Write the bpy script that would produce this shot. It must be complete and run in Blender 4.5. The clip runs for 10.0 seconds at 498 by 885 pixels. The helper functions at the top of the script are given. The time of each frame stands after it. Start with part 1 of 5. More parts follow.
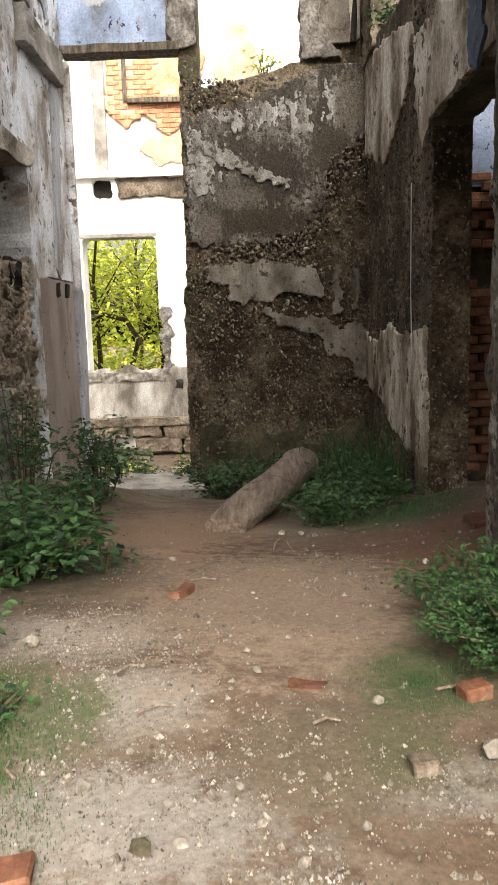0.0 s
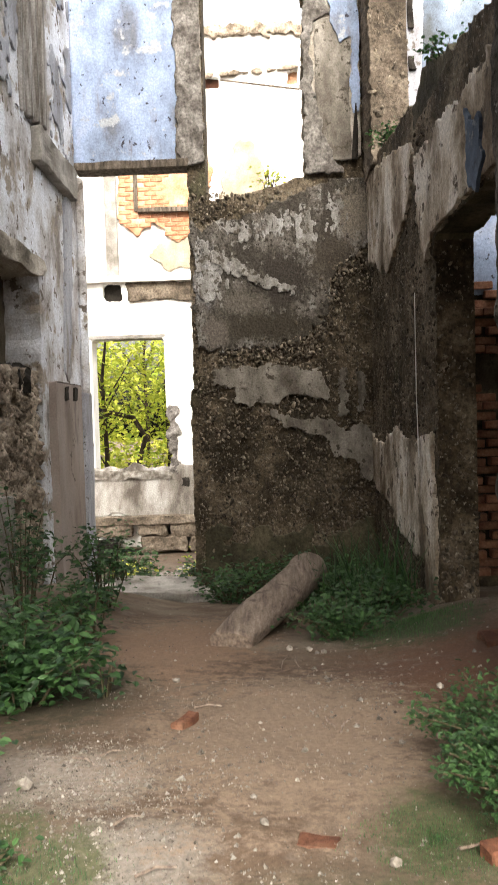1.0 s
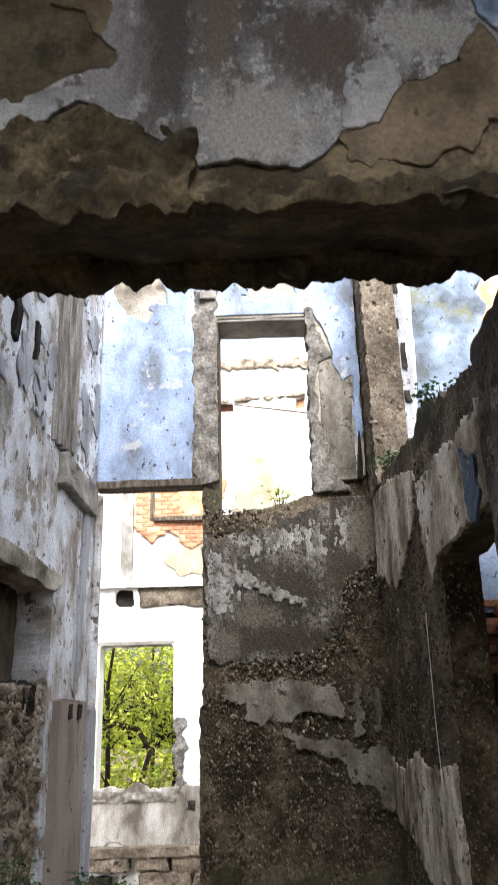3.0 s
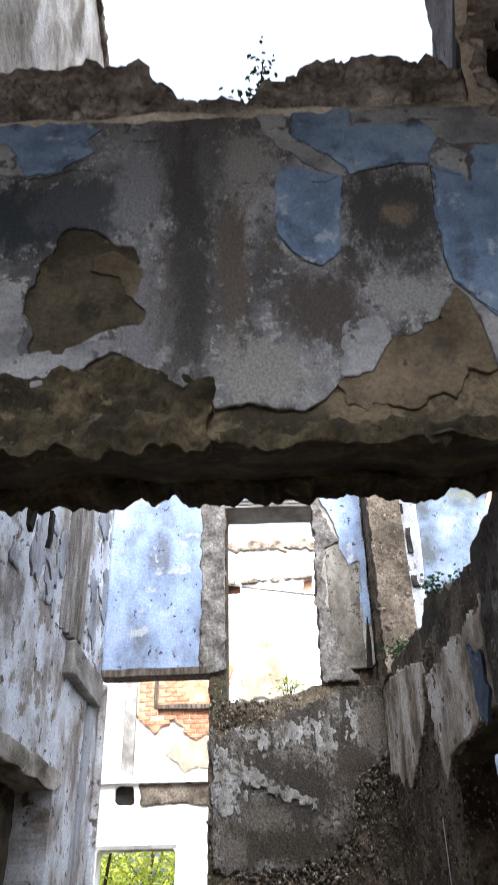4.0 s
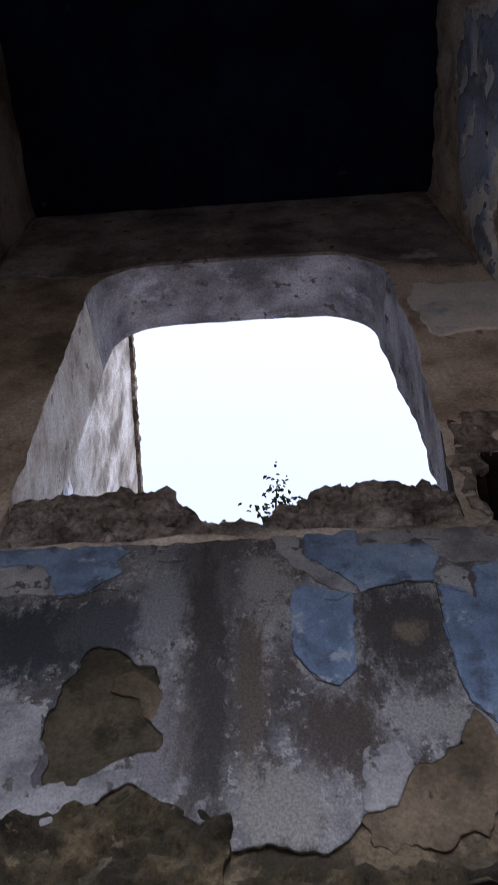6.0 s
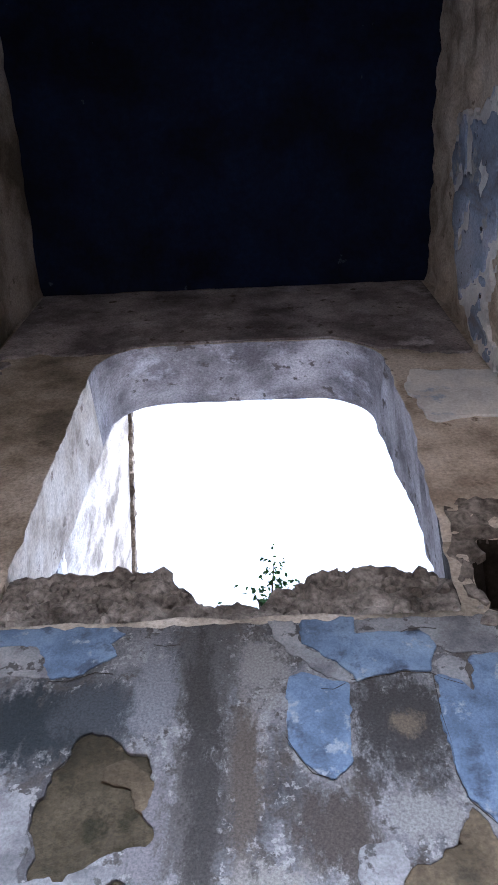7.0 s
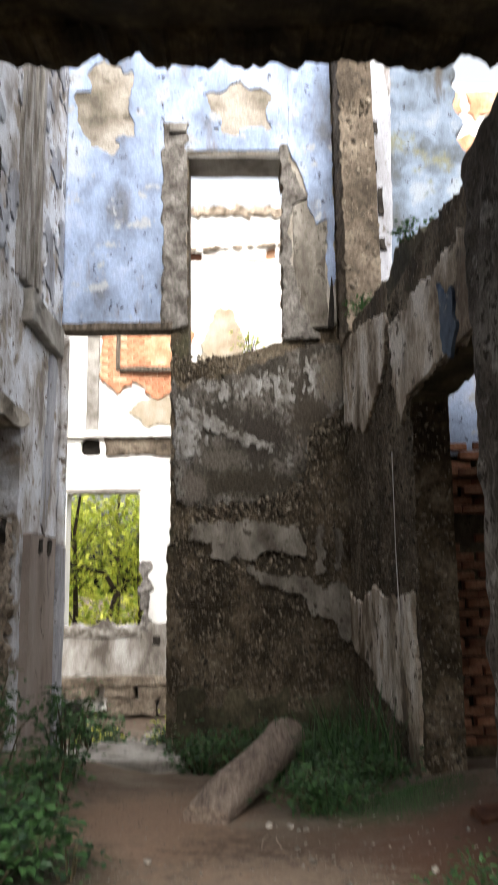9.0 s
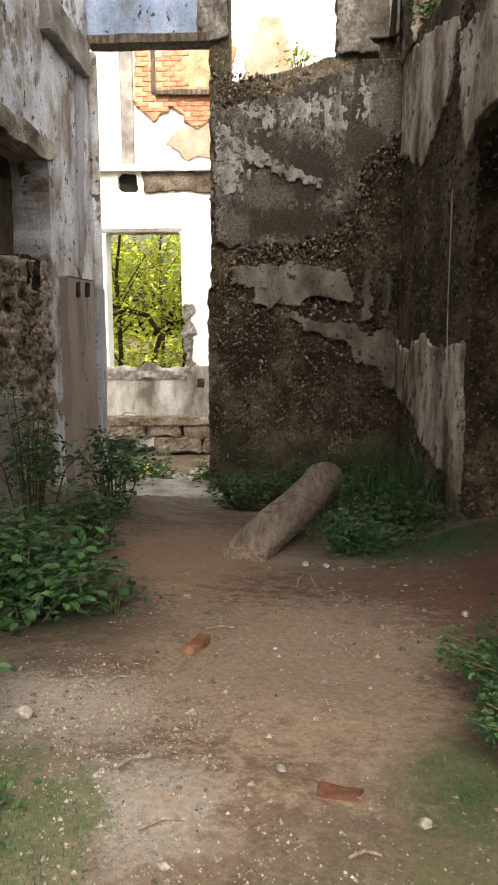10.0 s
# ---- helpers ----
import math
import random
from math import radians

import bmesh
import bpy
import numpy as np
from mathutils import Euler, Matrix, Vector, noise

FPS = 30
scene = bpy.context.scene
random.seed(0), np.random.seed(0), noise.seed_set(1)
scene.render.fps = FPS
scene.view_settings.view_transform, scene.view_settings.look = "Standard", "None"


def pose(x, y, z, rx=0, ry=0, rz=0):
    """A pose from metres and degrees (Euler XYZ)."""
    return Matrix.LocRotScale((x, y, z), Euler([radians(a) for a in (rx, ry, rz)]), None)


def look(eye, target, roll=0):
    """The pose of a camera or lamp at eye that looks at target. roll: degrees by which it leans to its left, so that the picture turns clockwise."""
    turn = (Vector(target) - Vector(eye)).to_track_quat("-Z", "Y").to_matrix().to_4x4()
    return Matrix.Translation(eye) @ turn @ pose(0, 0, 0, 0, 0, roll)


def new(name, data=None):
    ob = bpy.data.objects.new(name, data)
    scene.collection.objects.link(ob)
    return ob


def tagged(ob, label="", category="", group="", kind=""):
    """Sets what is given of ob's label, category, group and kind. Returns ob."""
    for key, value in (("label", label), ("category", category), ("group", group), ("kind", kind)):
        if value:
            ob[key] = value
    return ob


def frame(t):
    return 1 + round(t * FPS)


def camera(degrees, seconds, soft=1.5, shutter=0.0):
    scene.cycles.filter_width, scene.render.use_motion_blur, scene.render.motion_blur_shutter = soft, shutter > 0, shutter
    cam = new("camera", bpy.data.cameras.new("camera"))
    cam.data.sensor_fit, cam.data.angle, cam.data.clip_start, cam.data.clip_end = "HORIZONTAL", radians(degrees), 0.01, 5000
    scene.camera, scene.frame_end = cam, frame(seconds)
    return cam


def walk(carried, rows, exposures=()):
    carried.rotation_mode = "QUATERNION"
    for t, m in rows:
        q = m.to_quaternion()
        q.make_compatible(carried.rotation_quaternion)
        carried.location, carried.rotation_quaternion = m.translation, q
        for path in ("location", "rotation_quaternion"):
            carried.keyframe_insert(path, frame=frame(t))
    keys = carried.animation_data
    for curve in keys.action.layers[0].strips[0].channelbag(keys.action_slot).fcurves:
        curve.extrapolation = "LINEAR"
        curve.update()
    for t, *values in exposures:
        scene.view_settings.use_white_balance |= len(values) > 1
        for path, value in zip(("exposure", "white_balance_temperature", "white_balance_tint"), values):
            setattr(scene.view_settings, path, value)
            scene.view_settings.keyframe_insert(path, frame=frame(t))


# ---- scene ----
cam = camera(35.07, 10.0, soft=1.6, shutter=0.25)
PATH = [
    (0.0, -0.145, 0.046, 0.891, 0.91, -8.71, -1.62),
    (0.5, -0.126, 0.106, 0.921, 1.5, -5.97, -2.0),
    (1.0, -0.144, 0.104, 0.979, 1.18, -1.97, -1.67),
    (1.5, -0.155, 0.096, 1.015, 1.02, 2.68, -1.49),
    (2.0, -0.156, 0.111, 1.054, 1.03, 7.79, -1.49),
    (3.5, -0.13, -0.062, 1.143, 1.62, 25.69, -1.26),
    (4.0, -0.14, -0.165, 1.153, 1.66, 32.15, -1.23),
    (4.5, -0.137, -0.262, 1.16, 1.67, 38.58, -1.41),
    (5.0, -0.131, -0.287, 1.169, 1.84, 44.95, -1.52),
    (5.5, -0.117, -0.3, 1.207, 2.65, 51.78, -1.34),
    (6.0, -0.122, -0.335, 1.21, 3.06, 58.09, -0.8),
    (6.2, -0.123, -0.345, 1.209, 3.3, 59.9, -0.5),
    (7.3, -0.147, -0.384, 1.195, 1.3, 63.76, -0.7),
    (7.5, -0.165, -0.368, 1.201, -0.01, 61.75, -1.69),
    (8.0, -0.196, -0.273, 1.206, -2.27, 46.35, -2.46),
    (8.5, -0.119, -0.074, 1.144, 0.03, 28.23, -1.22),
    (9.0, -0.196, 0.12, 0.965, -1.06, 9.38, -0.71),
    (9.5, -0.173, 0.127, 1.017, -0.41, -4.09, 0.73),
    (10.0, -0.175, 0.347, 0.993, 2.31, -9.14, -0.1),
]


def aim(x, y, z, yaw, pitch, roll):
    """Yaw to the left of +y, pitch up, roll as look() takes it."""
    a, b = radians(yaw), radians(pitch)
    eye = Vector((x, y, z))
    return look(eye, eye + Vector((-math.sin(a) * math.cos(b), math.cos(a) * math.cos(b), math.sin(b))), roll)


EXPOSURES = [(0.0, 2.05, 7000, 10), (1.0, 2.1, 6900, 10), (1.5, 2.1, 6700, 10), (2.0, 1.9, 6500, 10), (3.5, 2.05, 6000, 10), (4.5, 1.82, 5650, 14), (5.0, 1.62, 5600, 20), (5.5, 1.64, 5550, 19), (6.2, 1.95, 5500, 19), (7.3, 3.45, 5150, 14), (8.0, 3.25, 5350, 11), (9.0, 1.65, 6500, 10), (9.5, 1.65, 7000, 10), (10.0, 1.75, 7100, 10)]
walk(cam, [(t, aim(*p)) for t, *p in PATH], EXPOSURES)

# ---- light: a bright hazy sky and a soft high sun ----
SUN_UP, SUN_TURN = 46.0, 172.0
world = bpy.data.worlds.new("sky")
scene.world = world
world.use_nodes = True
wn = world.node_tree.nodes
sky = wn.new("ShaderNodeTexSky")
sky.sky_type, sky.sun_disc = "NISHITA", False
sky.sun_elevation, sky.sun_rotation = radians(SUN_UP), radians(SUN_TURN)
sky.air_density, sky.dust_density = 1.4, 10.0
wn["Background"].inputs["Strength"].default_value = 0.15
sky.ozone_density = 0.0
haze = wn.new("ShaderNodeHueSaturation")
haze.inputs["Saturation"].default_value = 0.28
world.node_tree.links.new(sky.outputs[0], haze.inputs["Color"])
world.node_tree.links.new(haze.outputs[0], wn["Background"].inputs["Color"])
sun = new("sun", bpy.data.lights.new("sun", "SUN"))
sun.data.energy, sun.data.angle, sun.data.color = 0.3, radians(30), (1.0, 0.95, 0.86)
_a, _e = radians(SUN_TURN), radians(SUN_UP)
sun.matrix_world = look((math.sin(_a) * math.cos(_e) * 30, math.cos(_a) * math.cos(_e) * 30, math.sin(_e) * 30), (0, 0, 0))


# ---- materials ----
def surface(name, colors, scale=3.0, stretch=(1, 1, 1), rough=0.9, fine=40.0, bump=0.4, fine_mix=0.5, spots=None, streak=None, patch=None, stains=(), flat=False, metal=0.0, random_tint=0.0, island=0.0, bump_scale=None, contrast=(0.37, 0.63)):
    """A weathered surface: broad blotches through a colour ramp, fine grain, optional spots (colour, scale, threshold) and streaks (colour, scale, threshold)."""
    m = bpy.data.materials.new(name)
    m.use_nodes = True
    nt = m.node_tree
    n, l = nt.nodes, nt.links
    bsdf = n["Principled BSDF"]
    bsdf.inputs["Roughness"].default_value, bsdf.inputs["Metallic"].default_value = rough, metal
    bsdf.inputs["Specular IOR Level"].default_value = 0.25
    tc = n.new("ShaderNodeTexCoord")
    mp = n.new("ShaderNodeMapping")
    mp.inputs["Scale"].default_value = stretch
    l.new(tc.outputs["Object"], mp.inputs["Vector"])

    def noise_at(scl, detail, vec, rgh=0.6):
        t = n.new("ShaderNodeTexNoise")
        t.inputs["Scale"].default_value, t.inputs["Detail"].default_value, t.inputs["Roughness"].default_value = scl, detail, rgh
        l.new(vec, t.inputs["Vector"])
        return t.outputs["Fac"]

    def mix(fac, a, b, mode="MIX"):
        x = n.new("ShaderNodeMix")
        x.data_type, x.blend_type = "RGBA", mode
        for sock, v in ((x.inputs["Factor"], fac), (x.inputs["A"], a), (x.inputs["B"], b)):
            if isinstance(v, (int, float)):
                sock.default_value = v
            elif isinstance(v, tuple):
                sock.default_value = (*v, 1)
            else:
                l.new(v, sock)
        return x.outputs["Result"]

    def ramp(fac, lo, hi):
        r = n.new("ShaderNodeMapRange")
        r.interpolation_type = "SMOOTHSTEP"
        r.inputs["From Min"].default_value, r.inputs["From Max"].default_value = lo, hi
        l.new(fac, r.inputs["Value"])
        return r.outputs["Result"]

    broad = noise_at(scale, 6, mp.outputs[0])
    cr = n.new("ShaderNodeValToRGB")
    e = cr.color_ramp.elements
    e[0].position, e[1].position = contrast
    e[0].color, e[1].color = (*colors[0], 1), (*colors[-1], 1)
    for k, c in enumerate(colors[1:-1]):
        el = e.new(contrast[0] + (contrast[1] - contrast[0]) * (k + 1) / (len(colors) - 1))
        el.color = (*c, 1)
    l.new(broad, cr.inputs["Fac"])
    col = cr.outputs["Color"]
    for extra, stre in ((patch, (1, 1, 1)), (spots, (1, 1, 1)), (streak, (1.6, 1.6, 0.35))):
        if extra:
            c, scl, thr = extra[:3]
            m2 = n.new("ShaderNodeMapping")
            m2.inputs["Scale"].default_value = stre
            m2.inputs["Location"].default_value = (3.1, 7.7, 1.3)
            l.new(tc.outputs["Object"], m2.inputs["Vector"])
            col = mix(ramp(noise_at(scl, 5, m2.outputs[0], 0.65), thr, thr + (extra[3] if len(extra) > 3 else 0.12)), col, c)
    for cx, cz, rx, rz, c in stains:
        m3 = n.new("ShaderNodeMapping")
        m3.inputs["Location"].default_value = (-cx / rx, -cz / rz, 0) if flat else (-cx / rx, 0, -cz / rz)
        m3.inputs["Scale"].default_value = (1 / rx, 1 / rz, 0) if flat else (1 / rx, 0, 1 / rz)
        l.new(tc.outputs["Object"], m3.inputs["Vector"])
        ln = n.new("ShaderNodeVectorMath")
        ln.operation = "LENGTH"
        l.new(m3.outputs[0], ln.inputs[0])
        ad = n.new("ShaderNodeMath")
        ad.operation = "MULTIPLY_ADD"
        ad.inputs[1].default_value = 3.6
        l.new(noise_at(14.0, 10, mp.outputs[0], 0.8), ad.inputs[0])
        l.new(ln.outputs["Value"], ad.inputs[2])
        col = mix(ramp(ad.outputs[0], 3.0, 2.3), col, c)
    grain = noise_at(fine, 5, tc.outputs["Object"], 0.7)
    g2 = n.new("ShaderNodeMapRange")
    g2.inputs["From Min"].default_value, g2.inputs["From Max"].default_value = 0.3, 0.7
    g2.inputs["To Min"].default_value, g2.inputs["To Max"].default_value = 1 - fine_mix, 1 + fine_mix * 0.6
    l.new(grain, g2.inputs["Value"])
    vm = n.new("ShaderNodeVectorMath")
    vm.operation = "SCALE"
    l.new(col, vm.inputs[0])
    l.new(g2.outputs[0], vm.inputs["Scale"])
    col = vm.outputs[0]
    if random_tint:
        oi = n.new("ShaderNodeObjectInfo")
        r3 = n.new("ShaderNodeMapRange")
        r3.inputs["To Min"].default_value, r3.inputs["To Max"].default_value = 1 - random_tint, 1 + random_tint
        l.new(oi.outputs["Random"], r3.inputs["Value"])
        v2 = n.new("ShaderNodeVectorMath")
        v2.operation = "SCALE"
        l.new(col, v2.inputs[0])
        l.new(r3.outputs[0], v2.inputs["Scale"])
        col = v2.outputs[0]
    if island:
        gi = n.new("ShaderNodeNewGeometry")
        r4 = n.new("ShaderNodeMapRange")
        r4.inputs["To Min"].default_value, r4.inputs["To Max"].default_value = 1 - island, 1 + island
        l.new(gi.outputs["Random Per Island"], r4.inputs["Value"])
        v4 = n.new("ShaderNodeVectorMath")
        v4.operation = "SCALE"
        l.new(col, v4.inputs[0])
        l.new(r4.outputs[0], v4.inputs["Scale"])
        col = v4.outputs[0]
    l.new(col, bsdf.inputs["Base Color"])
    bp = n.new("ShaderNodeBump")
    bp.inputs["Strength"].default_value, bp.inputs["Distance"].default_value = bump, 0.02
    l.new(noise_at(bump_scale or fine * 0.6, 6, tc.outputs["Object"], 0.7), bp.inputs["Height"])
    l.new(bp.outputs[0], bsdf.inputs["Normal"])
    return m


def leaf_material(name, lo, hi):
    m = bpy.data.materials.new(name)
    m.use_nodes = True
    n, l = m.node_tree.nodes, m.node_tree.links
    b = n["Principled BSDF"]
    b.inputs["Roughness"].default_value = 0.55
    geo = n.new("ShaderNodeNewGeometry")
    cr = n.new("ShaderNodeValToRGB")
    cr.color_ramp.elements[0].color, cr.color_ramp.elements[1].color = (*lo, 1), (*hi, 1)
    l.new(geo.outputs["Random Per Island"], cr.inputs["Fac"])
    l.new(cr.outputs[0], b.inputs["Base Color"])
    tr = n.new("ShaderNodeBsdfTranslucent")
    l.new(cr.outputs[0], tr.inputs["Color"])
    mx = n.new("ShaderNodeMixShader")
    mx.inputs[0].default_value = 0.35
    l.new(b.outputs[0], mx.inputs[1])
    l.new(tr.outputs[0], mx.inputs[2])
    l.new(mx.outputs[0], n["Material Output"].inputs["Surface"])
    return m


M_DIRT = surface("earth", [(0.0757, 0.0516, 0.0361), (0.11, 0.0774, 0.0533), (0.139, 0.107, 0.08), (0.17, 0.142, 0.112)], 1.6, fine=60, bump=0.4, fine_mix=0.34, contrast=(0.36, 0.66), spots=((0.172, 0.142, 0.116), 3.2, 0.57, 0.14), patch=((0.0808, 0.055, 0.0378), 6, 0.53, 0.14), flat=True, bump_scale=26, stains=((0.75, 3.2, 0.75, 0.9, (0.101, 0.0533, 0.0344)), (-0.75, 2.25, 0.38, 0.26, (0.237, 0.206, 0.176)), (-0.46, 1.80, 0.20, 0.2, (0.206, 0.185, 0.162)), (-0.42, 1.32, 0.36, 0.2, (0.202, 0.185, 0.168)), (0.22, 1.42, 0.3, 0.12, (0.172, 0.159, 0.138)), (0.02, 1.55, 0.28, 0.25, (0.0903, 0.0731, 0.0499)), (-0.1, 2.7, 0.55, 0.9, (0.205, 0.152, 0.112)), (-0.7, 4.4, 0.55, 1.4, (0.215, 0.142, 0.098)), (-0.85, 1.6, 0.22, 0.45, (0.0568, 0.0722, 0.0292)), (-0.62, 1.72, 0.12, 0.2, (0.086, 0.0903, 0.0499)), (0.26, 1.88, 0.17, 0.26, (0.0688, 0.0722, 0.0361)), (0.12, 1.55, 0.1, 0.15, (0.0774, 0.0731, 0.0413)), (0.62, 4.25, 0.4, 0.3, (0.0473, 0.0568, 0.0275)), (-0.95, 3.2, 0.32, 0.6, (0.0602, 0.0499, 0.0327))))
M_RUBBLE_DARK = surface("stained_rubble_masonry", [(0.034, 0.025, 0.015), (0.095, 0.073, 0.047), (0.20, 0.162, 0.115)], 2.2, fine=34, bump=1.0, fine_mix=0.8, spots=((0.32, 0.29, 0.24), 34, 0.60, 0.06), streak=((0.028, 0.022, 0.015), 0.8, 0.54, 0.2), patch=((0.09, 0.085, 0.05), 1.4, 0.58, 0.15))
M_RUBBLE = surface("rubble_masonry", [(0.07, 0.055, 0.04), (0.15, 0.12, 0.09), (0.24, 0.20, 0.155)], 3.0, fine=30, bump=1.0, fine_mix=0.7)
M_GREYBEIGE = surface("grey_beige_render", [(0.155, 0.137, 0.109), (0.296, 0.265, 0.217), (0.435, 0.396, 0.342), (0.528, 0.497, 0.451)], 1.6, fine=60, bump=0.6, fine_mix=0.45, spots=((0.127, 0.109, 0.0862), 5, 0.6, 0.12))
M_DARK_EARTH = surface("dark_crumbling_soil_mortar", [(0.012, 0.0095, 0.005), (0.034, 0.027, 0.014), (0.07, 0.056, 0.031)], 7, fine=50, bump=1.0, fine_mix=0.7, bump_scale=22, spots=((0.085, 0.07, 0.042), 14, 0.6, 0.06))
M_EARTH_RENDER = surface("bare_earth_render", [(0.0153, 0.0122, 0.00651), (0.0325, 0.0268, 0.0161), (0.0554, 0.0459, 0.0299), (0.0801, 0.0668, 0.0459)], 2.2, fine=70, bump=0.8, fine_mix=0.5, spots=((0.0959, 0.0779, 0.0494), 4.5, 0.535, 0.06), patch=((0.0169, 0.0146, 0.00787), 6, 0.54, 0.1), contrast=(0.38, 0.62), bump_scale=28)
M_GREY_PLASTER = surface("grey_stained_plaster", [(0.0374, 0.0382, 0.0418), (0.0706, 0.0727, 0.0792), (0.108, 0.112, 0.121), (0.166, 0.171, 0.184)], 3.6, stretch=(1.3, 1.3, 0.7), fine=120, bump=0.35, fine_mix=0.5, contrast=(0.38, 0.62), spots=((0.18, 0.184, 0.191), 30, 0.545, 0.06), patch=((0.0475, 0.0446, 0.0432), 16, 0.515, 0.09), streak=((0.059, 0.0533, 0.0475), 4.5, 0.53, 0.12), stains=((-0.92, 3.00, 0.44, 0.18, (0.0144, 0.0187, 0.023)), (-0.66, 3.03, 0.2, 0.12, (0.0324, 0.0374, 0.0446)), (0.25, 2.93, 0.17, 0.26, (0.0302, 0.0295, 0.0302)), (0.26, 2.95, 0.05, 0.05, (0.0936, 0.0792, 0.0612)), (0.03, 2.58, 0.13, 0.17, (0.0432, 0.0374, 0.0346)), (-0.22, 2.78, 0.06, 0.35, (0.0612, 0.0533, 0.0461)), (-0.15, 2.38, 0.13, 0.14, (0.144, 0.144, 0.14)), (-0.50, 3.1, 0.10, 0.24, (0.115, 0.122, 0.137)), (-0.17, 3.2, 0.09, 0.2, (0.137, 0.137, 0.137)), (0.25, 2.62, 0.12, 0.08, (0.151, 0.155, 0.158)), (-0.48, 2.60, 0.07, 0.2, (0.108, 0.108, 0.119)), (-0.35, 3.2, 0.10, 0.40, (0.060, 0.060, 0.061)), (-0.35, 2.7, 0.09, 0.42, (0.060, 0.058, 0.058)), (-0.365, 3.1, 0.05, 0.38, (0.031, 0.030, 0.030)), (-0.335, 2.72, 0.055, 0.42, (0.031, 0.030, 0.030))))
M_OCHRE_EARTH = surface("ochre_inner_render", [(0.0487, 0.0389, 0.0247), (0.0861, 0.0694, 0.0464), (0.123, 0.1, 0.0688)], 4.0, fine=70, bump=0.6, fine_mix=0.4, patch=((0.0336, 0.0284, 0.0194), 5, 0.55, 0.1))
M_DRAB = surface("drab_torn_plaster", [(0.115, 0.101, 0.0837), (0.216, 0.196, 0.169), (0.317, 0.297, 0.263)], 3.0, stretch=(1.3, 1.3, 0.7), fine=60, bump=0.5, fine_mix=0.4, streak=((0.0945, 0.081, 0.0648), 2.0, 0.55, 0.12), spots=((0.0743, 0.0635, 0.0486), 12, 0.58, 0.05))
M_FLAKY_WHITE = surface("dirty_flaking_limewash", [(0.16, 0.15, 0.135), (0.27, 0.26, 0.245), (0.40, 0.395, 0.385)], 6, stretch=(1.2, 1.2, 0.6), fine=70, bump=0.6, fine_mix=0.45, spots=((0.09, 0.078, 0.062), 14, 0.545, 0.06), streak=((0.12, 0.105, 0.09), 4.0, 0.54, 0.1))
M_LAVENDER = surface("lavender_grey_limewash", [(0.24, 0.24, 0.26), (0.36, 0.375, 0.42), (0.50, 0.52, 0.57)], 2.0, stretch=(1.2, 1.2, 0.5), fine=60, bump=0.4, fine_mix=0.35, streak=((0.24, 0.22, 0.21), 2.0, 0.56, 0.12), spots=((0.13, 0.115, 0.10), 9, 0.61, 0.04))
M_PINK = surface("smooth_pinkish_grey_render", [(0.20, 0.165, 0.145), (0.30, 0.25, 0.225), (0.36, 0.315, 0.29)], 1.6, stretch=(1, 1, 0.4), fine=70, bump=0.2, fine_mix=0.2, streak=((0.17, 0.15, 0.135), 2.0, 0.58, 0.1), spots=((0.12, 0.10, 0.085), 6, 0.63, 0.04))
M_GREY_WOOD = surface("silver_grey_timber", [(0.13, 0.115, 0.10), (0.26, 0.245, 0.23), (0.40, 0.39, 0.38)], 5, stretch=(6, 6, 0.5), fine=60, bump=0.4, fine_mix=0.4)
# brighter brick for the far wall, its daylight put into the colour
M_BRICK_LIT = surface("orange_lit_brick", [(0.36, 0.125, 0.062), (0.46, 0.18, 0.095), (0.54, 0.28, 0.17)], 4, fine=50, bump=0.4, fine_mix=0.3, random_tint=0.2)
M_BEIGE = surface("beige_bare_render", [(0.33, 0.285, 0.235), (0.56, 0.51, 0.44), (0.70, 0.665, 0.61)], 3, fine=50, bump=0.6, fine_mix=0.4, spots=((0.25, 0.21, 0.17), 7, 0.62, 0.06))
M_PALE_PATCH = surface("pale_grey_plaster", [(0.0842, 0.0874, 0.0957), (0.143, 0.149, 0.16), (0.201, 0.207, 0.217)], 5, fine=120, bump=0.4, fine_mix=0.35, spots=((0.0518, 0.0518, 0.0518), 14, 0.58, 0.05))
M_CREAM = surface("cream_render", [(0.284, 0.229, 0.158), (0.349, 0.3, 0.229), (0.393, 0.36, 0.3)], 2.5, fine=40, bump=0.3, fine_mix=0.2)
M_LEFT = surface("pale_streaked_limewash", [(0.232, 0.209, 0.191), (0.464, 0.447, 0.447), (0.638, 0.655, 0.696), (0.742, 0.777, 0.847)], 1.7, stretch=(1.1, 1.1, 0.8), fine=55, bump=0.5, fine_mix=0.4, contrast=(0.38, 0.60), streak=((0.348, 0.313, 0.278), 1.3, 0.60, 0.16), spots=((0.139, 0.116, 0.0986), 8, 0.60, 0.04), patch=((0.313, 0.273, 0.232), 3.2, 0.555, 0.08))
M_RIGHT = surface("brown_streaked_whitewash", [(0.169, 0.13, 0.0936), (0.364, 0.305, 0.234), (0.572, 0.507, 0.423), (0.78, 0.741, 0.683)], 2.2, stretch=(1.0, 1.0, 0.6), fine=48, bump=0.5, fine_mix=0.45, contrast=(0.40, 0.60), streak=((0.111, 0.0858, 0.065), 1.1, 0.55, 0.16), spots=((0.13, 0.107, 0.0832), 7, 0.58, 0.05), patch=((0.351, 0.273, 0.189), 2.4, 0.58, 0.12))
M_REVEAL = surface("mauve_grey_reveal_plaster", [(0.127, 0.117, 0.127), (0.284, 0.27, 0.284), (0.466, 0.45, 0.473)], 2.4, fine=60, bump=0.7, fine_mix=0.5, contrast=(0.35, 0.65), spots=((0.113, 0.099, 0.093), 7, 0.59, 0.07), patch=((0.51, 0.503, 0.556), 3.0, 0.54, 0.16))
